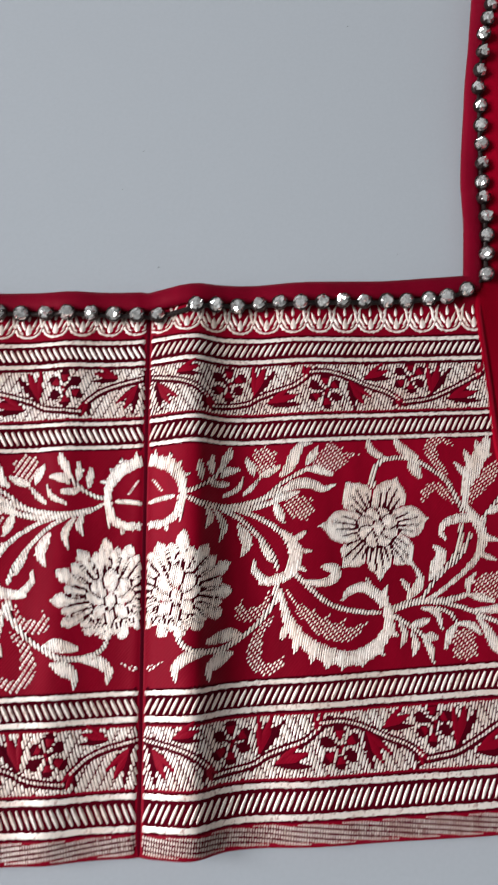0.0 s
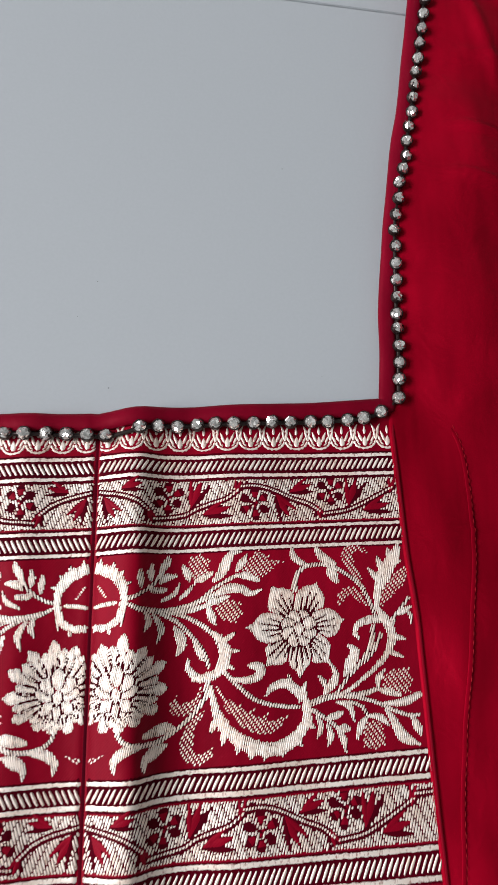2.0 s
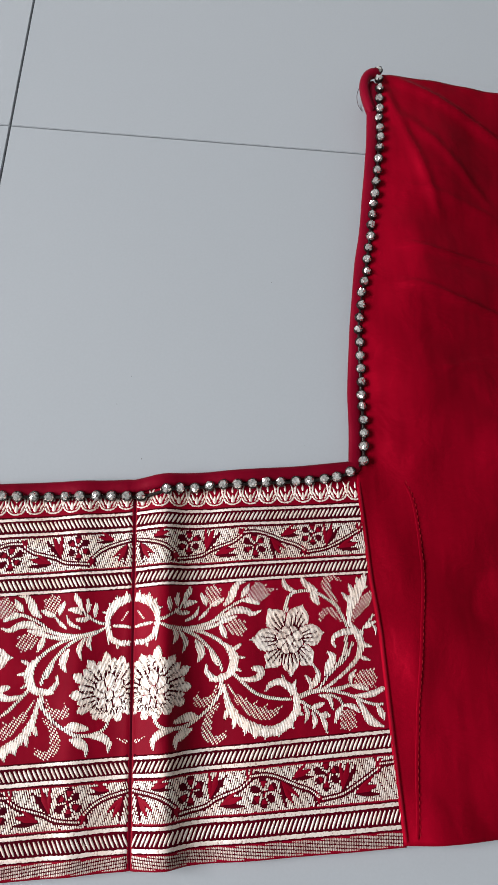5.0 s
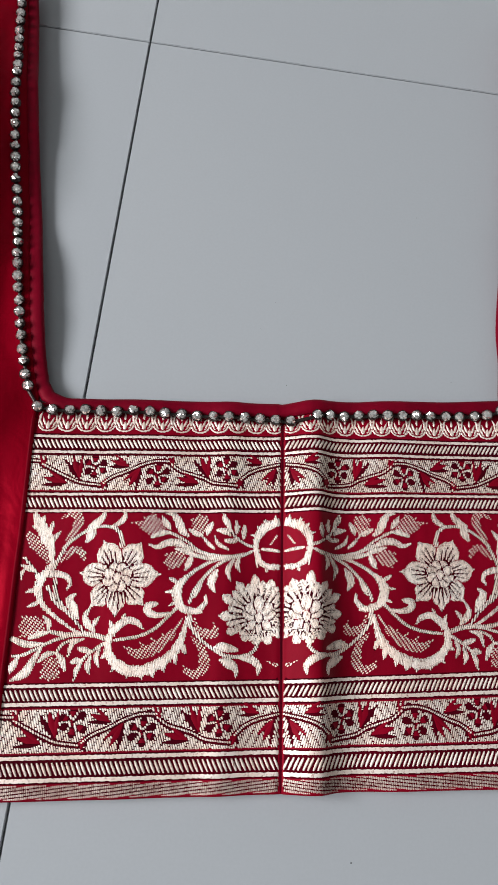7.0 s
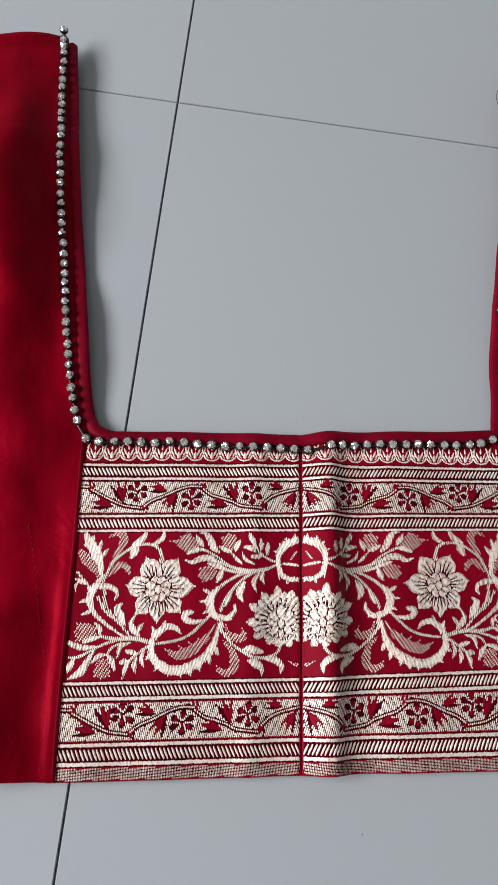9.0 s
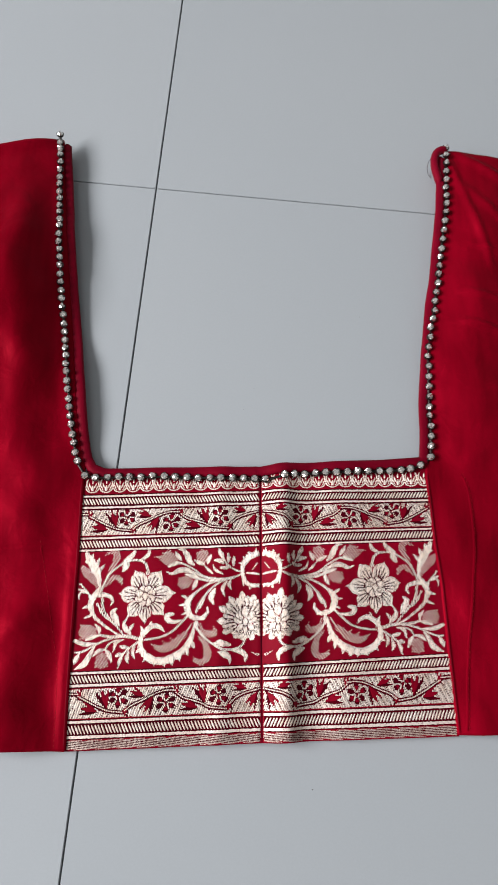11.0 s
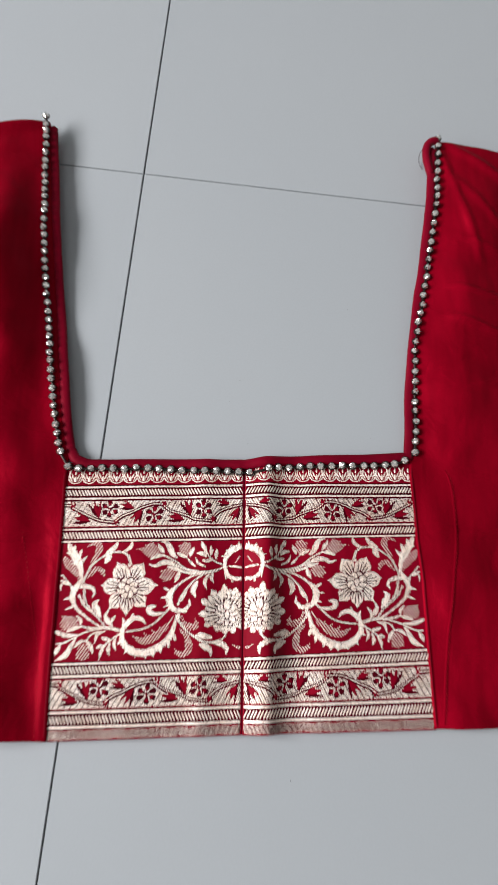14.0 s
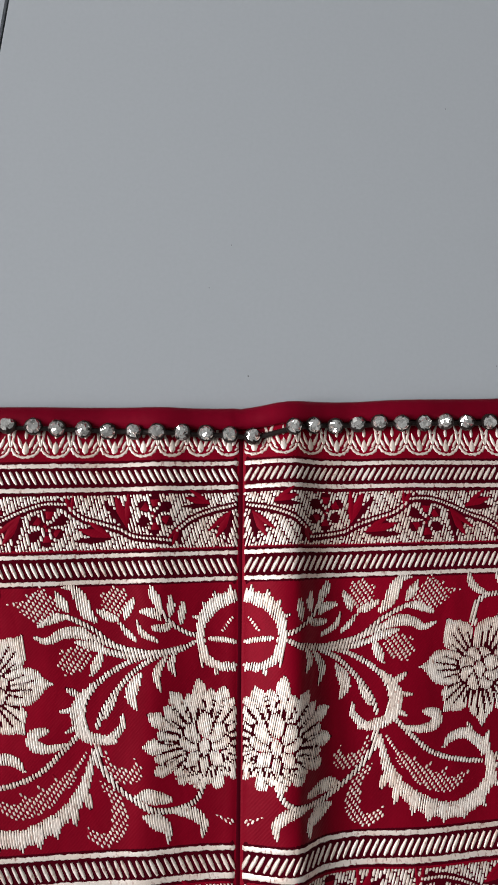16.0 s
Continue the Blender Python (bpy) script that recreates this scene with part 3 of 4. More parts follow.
def field():
    """Flowers, scrolls and leaves of one half of the middle field: millimetres from the seam, up, and across the stroke."""
    scroll((1.2, 56.9, 2.7), (5.4, 55.5, 3.4), (8.2, 52.9, 3.1), (9.8, 49.3, 2.2), (9.4, 44.9, 2.2), (7.6, 41.5, 1.9), (4.7, 40, 2), (1.3, 39.9, 2.1))
    blade((5.8, 55.9, 1), (6.3, 57.1, 1), (6.7, 58.3, 0.3))
    blade((7.8, 53.8, 1), (8.7, 54.7, 1), (9.6, 55.5, 0.3))
    blade((9.2, 51.4, 0.9), (10.6, 51.8, 0.9), (11.9, 52.2, 0.3))
    blade((9.7, 43.5, 1.2), (9.4, 41.7, 1.2), (9.1, 39.9, 0.3))
    blade((5.5, 39.7, 1), (5.6, 38.8, 1), (5.7, 38, 0.3))
    blade((2.4, 57.3, 1.1), (2.5, 58.3, 1.1), (2.6, 59.3, 0.3))
    speckle((1.5, 51.5, 1.1), (3.2, 50.1, 1.8), (4.8, 48.3, 0.7))
    blade((1.3, 45.7, 1), (3.9, 46.3, 1.2), (7.2, 46.6, 1))
    cord((10.5, 47.8, 1.2), (13.1, 48.2, 0.9), (17.7, 51.3, 0.8), (20.2, 54.8, 0.8))
    cord((11.2, 46, 0.9), (14.2, 44.6, 1.4), (20.1, 43.6, 1.7), (22.6, 43.7, 1.6))
    blade((14.6, 50.5, 0.6), (14.5, 52.5, 1.9), (14.3, 55.1, 1.4))
    blade((17.5, 52.6, 0.8), (17.1, 54.5, 1.9), (17.5, 56.9, 1.1))
    blade((19.6, 53.3, 0.8), (20.5, 55.9, 2.1), (21.9, 58.1, 2.1), (22.2, 59.6, 0.8))
    blade((19.6, 51.9, 1), (21.5, 53.3, 2.2), (24.1, 53.8, 1.3))
    blade((16.5, 50.8, 0.9), (18.5, 49.7, 1.8), (21.1, 49.8, 1.4))
    blade((28.5, 52.1, 0.6), (27.7, 54.4, 2.2), (26.3, 56.8, 0.9))
    blade((30, 51.9, 0.8), (32.2, 52.6, 2), (35.3, 54.2, 0.9))
    fan((30.7, 52.6), (31.5, 59.3))
    blade((35.6, 51.8, 1.1), (37.9, 54.1, 2.9), (39.5, 57.5, 3), (41.4, 59.8, 1.6), (43.7, 60.1, 0.6))
    blade((20.3, 46.6, 0.8), (23.9, 48.5, 1.4), (25.6, 51.6, 0.6))
    blade((25.5, 46.9, 0.8), (27.6, 48.7, 1.4), (29.7, 51.1, 0.6))
    cord((22.6, 43.9, 1.1), (30.5, 45.8, 1.1), (36.1, 49.9, 1), (42.4, 53.1, 1))
    blade((42.2, 53, 0.8), (45.2, 52.8, 2.1), (49.1, 51.1, 0.8))
    blade((42.4, 54.5, 0.8), (43.6, 56.2, 2.2), (45.5, 58.9, 0.8))
    fan((45.2, 53), (51.6, 57.8))
    speckle((48.6, 55.2, 2.4), (52.4, 56.2, 2.1), (56.6, 56.5, 0.5))
    cord((25, 43.8, 1.1), (31.3, 45.9, 1.1), (36.9, 48.3, 1.4))
    blade((36.1, 47.6, 1.1), (39.4, 49.2, 2.7), (43.4, 49, 2.5), (46.6, 47.5, 1.6), (50, 48.5, 0.6))
    cord((22.6, 43.1, 1.4), (28.1, 43.5, 1.7), (32.8, 44.5, 1.4))
    blade((32.4, 44.3, 0.9), (35.6, 45.9, 2.2), (39.9, 46.9, 0.8))
    blade((35.9, 39.2, 0.8), (34.8, 41.6, 2.5), (33.9, 44.3, 0.8))
    fan((36.6, 43.8), (43.3, 41.9))
    blade((16, 43.5, 0.9), (16.8, 40.9, 1.9), (15.6, 38.3, 0.6))
    blade((18.2, 42.6, 1), (20.2, 39, 2), (19.2, 34.9, 0.6))
    cord((20.9, 43.9, 1.1), (27.3, 41.7, 1.1), (32.6, 38.7, 1.2), (36.3, 35, 1.5), (37.9, 30.6, 2), (36.6, 25.6, 2.3))
    cord((20.1, 43, 1.1), (24.9, 40.3, 1.1), (29.4, 35.7, 1.1), (32.6, 31.3, 1.1), (34, 27.2, 1.2))
    blade((24.2, 38.9, 0.8), (25.6, 36.3, 3), (26.3, 33.8, 2.6), (24.9, 31, 0.6))
    blade((29.6, 34.6, 0.6), (31, 31.9, 1.7), (32.2, 29.3, 0.8))
    scroll((35.5, 36.7, 1.1), (38, 33.9, 2.6), (38.8, 30.5, 3.1), (37.7, 26.2, 2.7))
    blade((38.8, 34.6, 1.4), (40.4, 35.5, 1.4), (42, 36.5, 0.3))
    blade((39.1, 31.3, 1.2), (41.1, 31.2, 1.2), (43.2, 31.1, 0.3))
    blade((38.4, 27.6, 1.2), (39.9, 26.9, 1.2), (41.3, 26.2, 0.3))
    scroll((29.7, 23.8, 1), (33, 24.2, 2.5), (36.9, 25.2, 2.7))
    blade((31.4, 24.1, 1.6), (29.3, 25.6, 1.9), (27.9, 27.6, 1.5), (28.2, 29.7, 0.6))
    cord((38.1, 25.8, 1.1), (42.3, 21.5, 1.1), (46.9, 17.5, 1.1), (53.1, 15.2, 1.1), (59.8, 14.3, 1))
    blade((41, 23.5, 0.8), (44.8, 22.8, 1.8), (48.3, 23.7, 2.6), (48.9, 26, 2.6), (46.2, 26.8, 1.7))
    cord((33.9, 22.8, 1.9), (32.8, 18.6, 1.5), (29.6, 14.5, 1.2), (25, 10.9, 1.1), (19.4, 8.1, 1.4), (13.7, 8.3, 1.1), (10.2, 9.8, 1.1), (8.5, 13.1, 1.2), (8.7, 15.5, 0.5))
    speckle((32, 21.9, 0.6), (30.5, 17.9, 1.9), (27.3, 16, 3.7), (24.2, 16.5, 2.7), (24.8, 19.8, 0.6))
    speckle((32.5, 15, 0.6), (28.9, 10.6, 3), (27.8, 5.8, 3.9), (30.2, 2.4, 3.3), (33.5, 3, 2.5), (35.4, 5.3, 0.4))
    blade((24.4, 11.4, 0.6), (21.1, 11.4, 3.2), (16.5, 10.3, 1.5))
    blade((22.2, 7, 0.7), (18.9, 5.7, 3.3), (16.4, 3.7, 1.9), (16.4, 1.1, 0.6))
    blade((15.6, 7.8, 0.9), (10.8, 6.9, 2.7), (8.2, 4.6, 2), (8.4, 1.7, 0.5))
    speckle((0.8, 4.7, 1), (2.9, 5.1, 1.5), (5.1, 6.2, 0.5))
    scroll((34.7, 21.6, 1), (35.6, 16.6, 2.2), (37.6, 11.6, 3.2), (41.9, 7.2, 3.5), (47.9, 4.2, 3.8), (54.1, 3.8, 3.8), (59.2, 6.6, 3.4), (62.0, 10.6, 3.0), (61.8, 15.8, 2.6))
    blade((36.1, 12.6, 1.9), (35.3, 10.8, 1.7), (34.5, 8.9, 0.3))
    blade((38.7, 9.6, 1.9), (38.2, 7.6, 1.7), (37.8, 5.6, 0.3))
    blade((42.5, 6.8, 1.9), (42.2, 4.9, 1.7), (41.9, 3.1, 0.3))
    blade((46.2, 4.7, 1.9), (45.9, 3, 1.7), (45.7, 1.3, 0.3))
    blade((50, 4, 1.8), (49.8, 2.4, 1.6), (49.6, 0.8, 0.3))
    blade((54.6, 4, 1.8), (54.7, 2.6, 1.6), (54.9, 1.2, 0.3))
    blade((59.3, 6.5, 1.8), (59.8, 4.9, 1.6), (60.3, 3.4, 0.3))
    blade((61.9, 9.9, 1.5), (63.2, 9, 1.4), (64.5, 8.1, 0.3))
    speckle((36.3, 21.5, 0.6), (40.3, 15.7, 2.9), (45.8, 11.2, 4.4), (52, 9.5, 3.4), (56.3, 12.2, 0.8))
    speckle((42, 15, 1.5), (43.9, 17.2, 0.5))
    speckle((45.1, 13.3, 1.5), (47.4, 15.1, 0.5))
    speckle((49, 11.2, 1.5), (50.8, 13.4, 0.5))
    blade((50.3, 18.1, 0.6), (52.6, 20.4, 2), (56.6, 20.9, 2.6), (61.1, 17.3, 2.9))
    blade((56.4, 20.7, 1.1), (57.3, 22.3, 1.2), (56.9, 23.3, 0.5))
    cord((59.6, 47.9, 1.8), (60.5, 52, 1.5), (63.4, 54.8, 1.2), (70.2, 54.9, 1.1), (75.4, 52, 1.1), (79.7, 48.4, 1.1), (82.4, 43.1, 1.2), (83.8, 39.6, 1.3))
    blade((63.9, 55.1, 0.8), (60.9, 56.7, 2), (59.5, 58.6, 1.8), (59.3, 60.9, 0.5))
    blade((72.6, 55, 0.8), (69.7, 56.5, 2.6), (67.5, 58.7, 2.1), (66.7, 60.9, 0.5))
    blade((70.1, 54.6, 0.8), (71.2, 52.5, 3.3), (72.7, 49.7, 1.2))
    speckle((81.3, 47.2, 0.5), (78.6, 52.1, 2.3), (76.2, 56.9, 3.5), (77.1, 59.3, 3.2), (80.2, 59.7, 2.1), (82.7, 57.7, 0.5))
    speckle((81.6, 40.5, 0.4), (79.6, 44.6, 2.5), (76.7, 46.7, 3.1), (74.1, 45.2, 2.7), (72.9, 42.6, 0.6))
    scroll((84.4, 40.8, 1.3), (85.4, 47, 3), (88.6, 53.1, 4.6), (91.5, 57.8, 3.1), (92.3, 60.5, 0.6))
    blade((85.5, 49.6, 1.7), (84.1, 51.5, 1.7), (82.6, 53.4, 0.3))
    blade((87, 52.2, 1.8), (86.2, 54.7, 1.8), (85.5, 57.1, 0.3))
    blade((89.8, 55.9, 1.7), (89.4, 57.6, 1.7), (89, 59.3, 0.3))
    blade((90.8, 54.7, 1.5), (91.9, 55, 1.5), (93, 55.4, 0.3))
    speckle((85, 40.6, 0.4), (88.3, 45.6, 3.3), (92.2, 49.9, 4.4), (94.1, 52.9, 1.4))
    blade((85.7, 37.9, 2.5), (81.7, 37.7, 2.4), (78.7, 36.6, 1.9), (77.4, 34.5, 1.5), (78.6, 32.1, 0.6))
    cord((83.1, 35.6, 1.6), (81.7, 30, 1.3), (78.7, 25.5, 1.3), (74.8, 21.7, 1.1), (71.1, 17.3, 1))
    cord((85.2, 33.2, 1.3), (82.6, 28.5, 1.2), (79.8, 25.4, 0.9))
    scroll((85.6, 39.9, 1.9), (87.3, 36.9, 3.1), (88.7, 33.2, 2.9), (87.9, 29.6, 2.5), (85.4, 25.8, 1.9), (81.1, 22.3, 1.3), (75.7, 18.5, 1.1), (72, 16.5, 1))
    blade((88.8, 32.4, 1.6), (90.8, 31.9, 1.6), (92.9, 31.3, 0.3))
    blade((88, 27.8, 1.5), (89.8, 27, 1.5), (91.7, 26.1, 0.3))
    blade((88.3, 36.1, 1.5), (89.3, 36.8, 1.5), (90.3, 37.5, 0.3))
    cord((88.5, 37, 1), (91.3, 40, 1), (94.5, 43.7, 0.6))
    blade((90, 38.8, 0.7), (92.2, 39.7, 1.9), (95, 40.9, 0.8))
    blade((93.7, 39.8, 0.7), (94.9, 38.1, 1.2), (94.9, 35.8, 0.4))
    blade((73.6, 22, 0.7), (75.4, 25.3, 3.3), (77.2, 28.5, 2.6), (75.1, 30.7, 0.6))
    blade((67.5, 17.6, 1), (70, 20.1, 2.7), (71, 22.8, 1.7), (69.3, 26.2, 0.6))
    blade((67.9, 19, 1), (67.3, 20.8, 1.7), (66, 22.5, 0.4))
    cord((71.4, 16.7, 1.7), (66.9, 16, 1.7), (62.5, 14.7, 1.8))
    blade((60.1, 15.9, 1), (61, 18.5, 1.8), (62.1, 20.9, 0.6))
    cord((71.3, 16.6, 1.4), (77, 16.3, 1.7), (83, 17.5, 1.1))
    blade((83.6, 17.7, 0.6), (83.7, 20.5, 2), (85.7, 22.9, 0.6))
    fan((85.3, 19.1), (93.3, 19.4))
    blade((83, 17.5, 0.7), (86.6, 16.5, 2), (90, 15.2, 0.7))
    blade((84.6, 13.4, 0.7), (90.7, 13.3, 2.3), (95.7, 15.1, 1.7))
    cord((76.3, 15.9, 1.1), (82, 14.1, 1), (87.6, 11.3, 1), (91.9, 9.5, 1), (95.4, 9.3, 0.7))
    blade((92.9, 9.1, 0.7), (94.5, 6, 2.5), (95.4, 3.7, 0.6))
    blade((85.2, 11.9, 0.7), (87.3, 8.6, 2), (90, 3.8, 3.1), (94.7, 1.1, 0.6))
    blade((71.2, 14.8, 0.8), (74.6, 13.4, 1.8), (75.9, 9, 0.6))
    cord((74.8, 14.7, 0.8), (78.3, 12.9, 0.8), (80, 10.2, 0.6))
    fan((81, 8.4), (81.7, 1.3))
    blade((76.5, 4, 0.6), (77.8, 7.7, 2.2), (80, 10.2, 0.6))
    blade((80.2, 10.3, 0.6), (83.5, 9.6, 2), (86, 7.1, 0.6))
    cord((63.3, 13.4, 1.1), (68.1, 10.2, 1), (71.3, 7.1, 1))
    blade((67.5, 10.5, 0.6), (70.1, 11, 2.1), (72.3, 11.6, 1))
    blade((70.9, 7.5, 0.6), (72.8, 7.4, 2.2), (74.2, 7, 1.2))
    blade((64.8, 11.7, 0.6), (66.1, 8.3, 1.9), (64.8, 5.4, 0.5))
    blade((68, 9.1, 0.6), (68.7, 5.8, 2.1), (68, 3, 0.5))
    blade((70.9, 7.1, 0.8), (72.5, 4.3, 1.9), (73.1, 0.7, 0.4))
    star_flower(60.6, 36.5)
    aster(8.3, 22.3, 14.4)


def band(name, v0, v1, mat, lift=0.00008, label=""):
    """A straight woven line or band from the seam to the panel's side."""
    us, rows = np.linspace(0.8, EDGE, 170), max(2, int((v1 - v0) / 0.7))
    verts, faces = [], []
    for u in us:
        for k in range(rows + 1):
            rim = k in (0, rows)
            v = v0 + (v1 - v0) * k / rows + (RNG.uniform(-0.14, 0.14) if rim else 0)
            edge = (inner_right(v / 1000 + 0.004) if SIDE > 0 else -inner_left(v / 1000 - 0.003)) * 1000
            verts.append(panel_xyz(SIDE * min(u, edge + 0.3), v, lift - (0.00012 if rim else 0)))
    for i in range(len(us) - 1):
        for k in range(rows):
            q = i * (rows + 1) + k
            f = (q, q + rows + 1, q + rows + 2, q + 1)
            faces.append(f if SIDE > 0 else f[::-1])
    return woven(name, [(verts, faces, mat)], label)


def ticks(v0, v1, single):
    """Row of slanted bars between two lines; single: each bar is a piece of its own."""
    pieces, u = [], 1.6
    while u < EDGE:
        s = RNG.uniform(-0.1, 0.1)
        a, b = np.array([u + s - 0.95, v0]), np.array([u + s + 0.95, v1])
        sp = [a + (b - a) * t for t in np.linspace(0, 1, 5)]
        w = RNG.uniform(0.9, 1.1)
        half = [0.26 * w, 0.42 * w, 0.46 * w, 0.42 * w, 0.26 * w]
        pieces.append(ribbon("t", sp, half, half, THREAD, crown=0.00016, fray=0.08))
        u += 1.64
    if single:
        for p in pieces:
            woven("gold_bar", [p])
    else:
        tagged(woven("hatching", pieces, "slanted pale gold bars between two lines"), kind="stuff")


def blossom(cu, cv, r):
    """Round red blossom whose petals are parted by gold threads: its gaps in the gold band."""
    gaps = []
    for k in range(6):
        a = math.radians(90 + 60 * k + RNG.uniform(-7, 7))
        c, s, far = math.cos(a), math.sin(a), r * RNG.uniform(0.62, 0.76)
        gaps.append(stroke([(cu + 0.40 * r * c, cv + 0.40 * r * s, 0.22 * r), (cu + far * c, cv + far * s, 0.50 * r)]))
    for k in range(3):
        a = math.radians(30 + 120 * k)
        gaps.append(stroke([(cu + 0.05 * r * math.cos(a), cv + 0.05 * r * math.sin(a), 0.16 * r), (cu + 0.2 * r * math.cos(a), cv + 0.2 * r * math.sin(a), 0.16 * r)]))
    woven("woven_blossom", [under(g, 0.08, DENSE if k % 3 == 1 else PANEL_RED, LIFT + 0.00001) for k, g in enumerate(gaps)])
    return gaps


def bud(u0, v0, u1, v1):
    """Tulip-shaped red bud: a pointed base that opens into three teeth."""
    d = np.array([u1 - u0, v1 - v0])
    n = np.array([-d[1], d[0]])
    a = np.array([u0, v0])
    gaps = []
    for g, f, w in ((-0.36, 0.98, 0.17), (0.0, 1.0, 0.27), (0.36, 0.92, 0.17)):
        size = float(np.linalg.norm(d))
        mid, end = a + 0.45 * d + 0.5 * g * n, a + f * d + g * n
        gaps.append(stroke([(*a, 0.10 * size), (*mid, 1.15 * w * size), (*end, 0.06 * size)]))
    woven("woven_bud", [under(g, 0.08, DENSE if k == 0 else PANEL_RED, LIFT + 0.00001) for k, g in enumerate(gaps)])
    return gaps


def tendril(points):
    """Red vine stem with a twisted gold cord along it."""
    p = np.array(spline(points, 0.3))
    d = np.gradient(p, axis=0)
    n = np.c_[-d[:, 1], d[:, 0]] / np.linalg.norm(d, axis=1)[:, None]
    gap = np.c_[p, np.full(len(p), 0.95)]
    pieces = [under(gap, 0.0, DENSE, LIFT)]
    for off in (0.12,):
        line = np.c_[p + off * n, np.full(len(p), 0.34)]
        pieces.append(floats(lambda us, vs: covered(line, us, vs), within(line), THREAD, 0.80, 0.66, LIFT + 0.00006, lean=0.34, rag=0.1))
    woven("woven_tendril", pieces)
    return [gap]


def vine(v0, h):
    """Gold band with a red vine waving along it: blossoms, buds and tendrils are gaps in its threads."""
    band("gold_band", v0, v0 + h, DENSE, 0.00006, "pale gold woven band with a red vine")
    at = lambda u, f: (u, v0 + f * h)
    gaps = tendril([at(0.9, 0.77), at(8.2, 0.65), at(12.9, 0.51), at(16.4, 0.30)])
    gaps += tendril([at(17.9, 0.14), at(26.4, 0.22), at(30.2, 0.35), at(34.6, 0.46), at(39.6, 0.57), at(43.3, 0.76)])
    gaps += tendril([at(43.8, 0.83), at(48.7, 0.84), at(53.8, 0.74), at(60.1, 0.53), at(65.1, 0.39), at(68.5, 0.21)])
    gaps += tendril([at(69.5, 0.15), at(76.7, 0.22), at(81.4, 0.35), at(86.2, 0.52), at(91.8, 0.74)])
    gaps += tendril([at(92.5, 0.82), at(98, 0.84)])
    for u, f in ((21.8, 0.62), (48.2, 0.43), (72.0, 0.69)):
        gaps += blossom(u, v0 + f * h, 5.2)
    for u0, f0, u1, f1 in ((8.0, 0.80, 14.2, 0.92), (2.6, 0.64, 6.2, 0.18), (28.9, 0.40, 31.8, 0.98), (32.6, 0.22, 40.4, 0.38), (54.8, 0.64, 58.8, 0.14),
                           (59.4, 0.68, 66.0, 0.86), (77.8, 0.34, 80.4, 0.94), (82.5, 0.22, 90.4, 0.36), (15.5, 0.40, 17.2, 0.06), (42.6, 0.66, 44.2, 1.0), (67.4, 0.36, 68.8, 0.04), (91.2, 0.62, 92.8, 0.98)):
        gaps += bud(*at(u0, f0), *at(u1, f1))
    p = np.vstack(gaps)
    thread = floats(lambda us, vs: ~covered(p, us, vs), (0.8, EDGE, v0 + 0.15, v0 + h - 0.1), THREAD, 0.82, 0.71, LIFT, lean=0.30, dash=3.3, full=0.93, step=0.28, rag=0.05)
    tagged(woven("thread_layer", [thread], "slanted pale gold threads of the vine band"), kind="stuff")


def arches():
    """Scalloped edging of small fans along the top of the panel."""
    pieces = []
    for k in range(13):
        c = 3.2 + 7.35 * k
        sp = [np.array([c + 3.4 * math.cos(a), 95.1 - 2.6 * math.sin(a)]) for a in np.linspace(0.05, math.pi - 0.05, 17)]
        w = [0.25 + 0.2 * (j % 2) for j in range(17)]
        pieces += [ribbon("a", sp, w, w, THREAD, fray=0.15), leaf_piece(c, 93.3, c, 96.6, 1.9), leaf_piece(c, 97.2, c, 100.0, 1.0)]
        for s in (-1, 1):
            pieces.append(leaf_piece(c + s * 0.9, 94.8, c + s * 2.2, 98.2, 1.0))
            pieces.append(leaf_piece(c + s * 2.0, 94.5, c + s * 3.3, 97.0, 0.9))
            pieces.append(leaf_piece(c + s * 3.6, 95.2, c + s * 2.7, 99.6, 0.9))
            pieces.append(leaf_piece(c + s * 1.4, 93.6, c + s * 2.6, 94.6, 0.6))
            pieces.append(leaf_piece(c + s * 3.5, 98.0, c + s * 2.2, 100.6, 0.8))
    tagged(woven("scalloped_edging", pieces, "scalloped pale gold edging of small fans"), kind="stuff")


def selvedge():
    """Frayed lines of gold along the hem."""
    band("selvedge", -36.5, -32.3, DENSE, 0.00004, "frayed pale gold selvedge along the hem")
    thread = floats(lambda us, vs: us < EDGE, (0.8, EDGE, -36.6, -32.3), SELVEDGE, 0.62, 0.50, LIFT - 0.00004, high=0.0001, lean=0.12, dash=1.05, full=0.72, step=0.06, rag=0.12)
    tagged(woven("selvedge_thread", [thread], "rows of short dull gold threads along the hem"), kind="stuff")


for SIDE in (1.0, -1.0):
    field()
    for v0, v1 in ((89.5, 91.1), (83.3, 84.9), (66.8, 68.3), (60.4, 61.9), (-1.6, 0.0), (-7.7, -5.9), (-24.8, -23.0), (-31.8, -29.9)):
        band("zari_line", v0 + 0.24, v1 - 0.24, LINE, 0.00014)
    for v0, v1 in ((81.9, 92.0), (59.6, 69.2), (-8.6, 0.8), (-32.6, -22.2)):
        band("dense_weave", v0, v1, DENSE, 0.00003, "dark red weave between the gold lines")
    for v0, v1 in ((85.6, 88.9), (62.5, 66.1), (-5.6, -2.1), (-29.4, -25.4)):
        ticks(v0, v1, v0 > 0)
    vine(68.9, 13.8)
    vine(-22.4, 14.0)
    arches()
    selvedge()

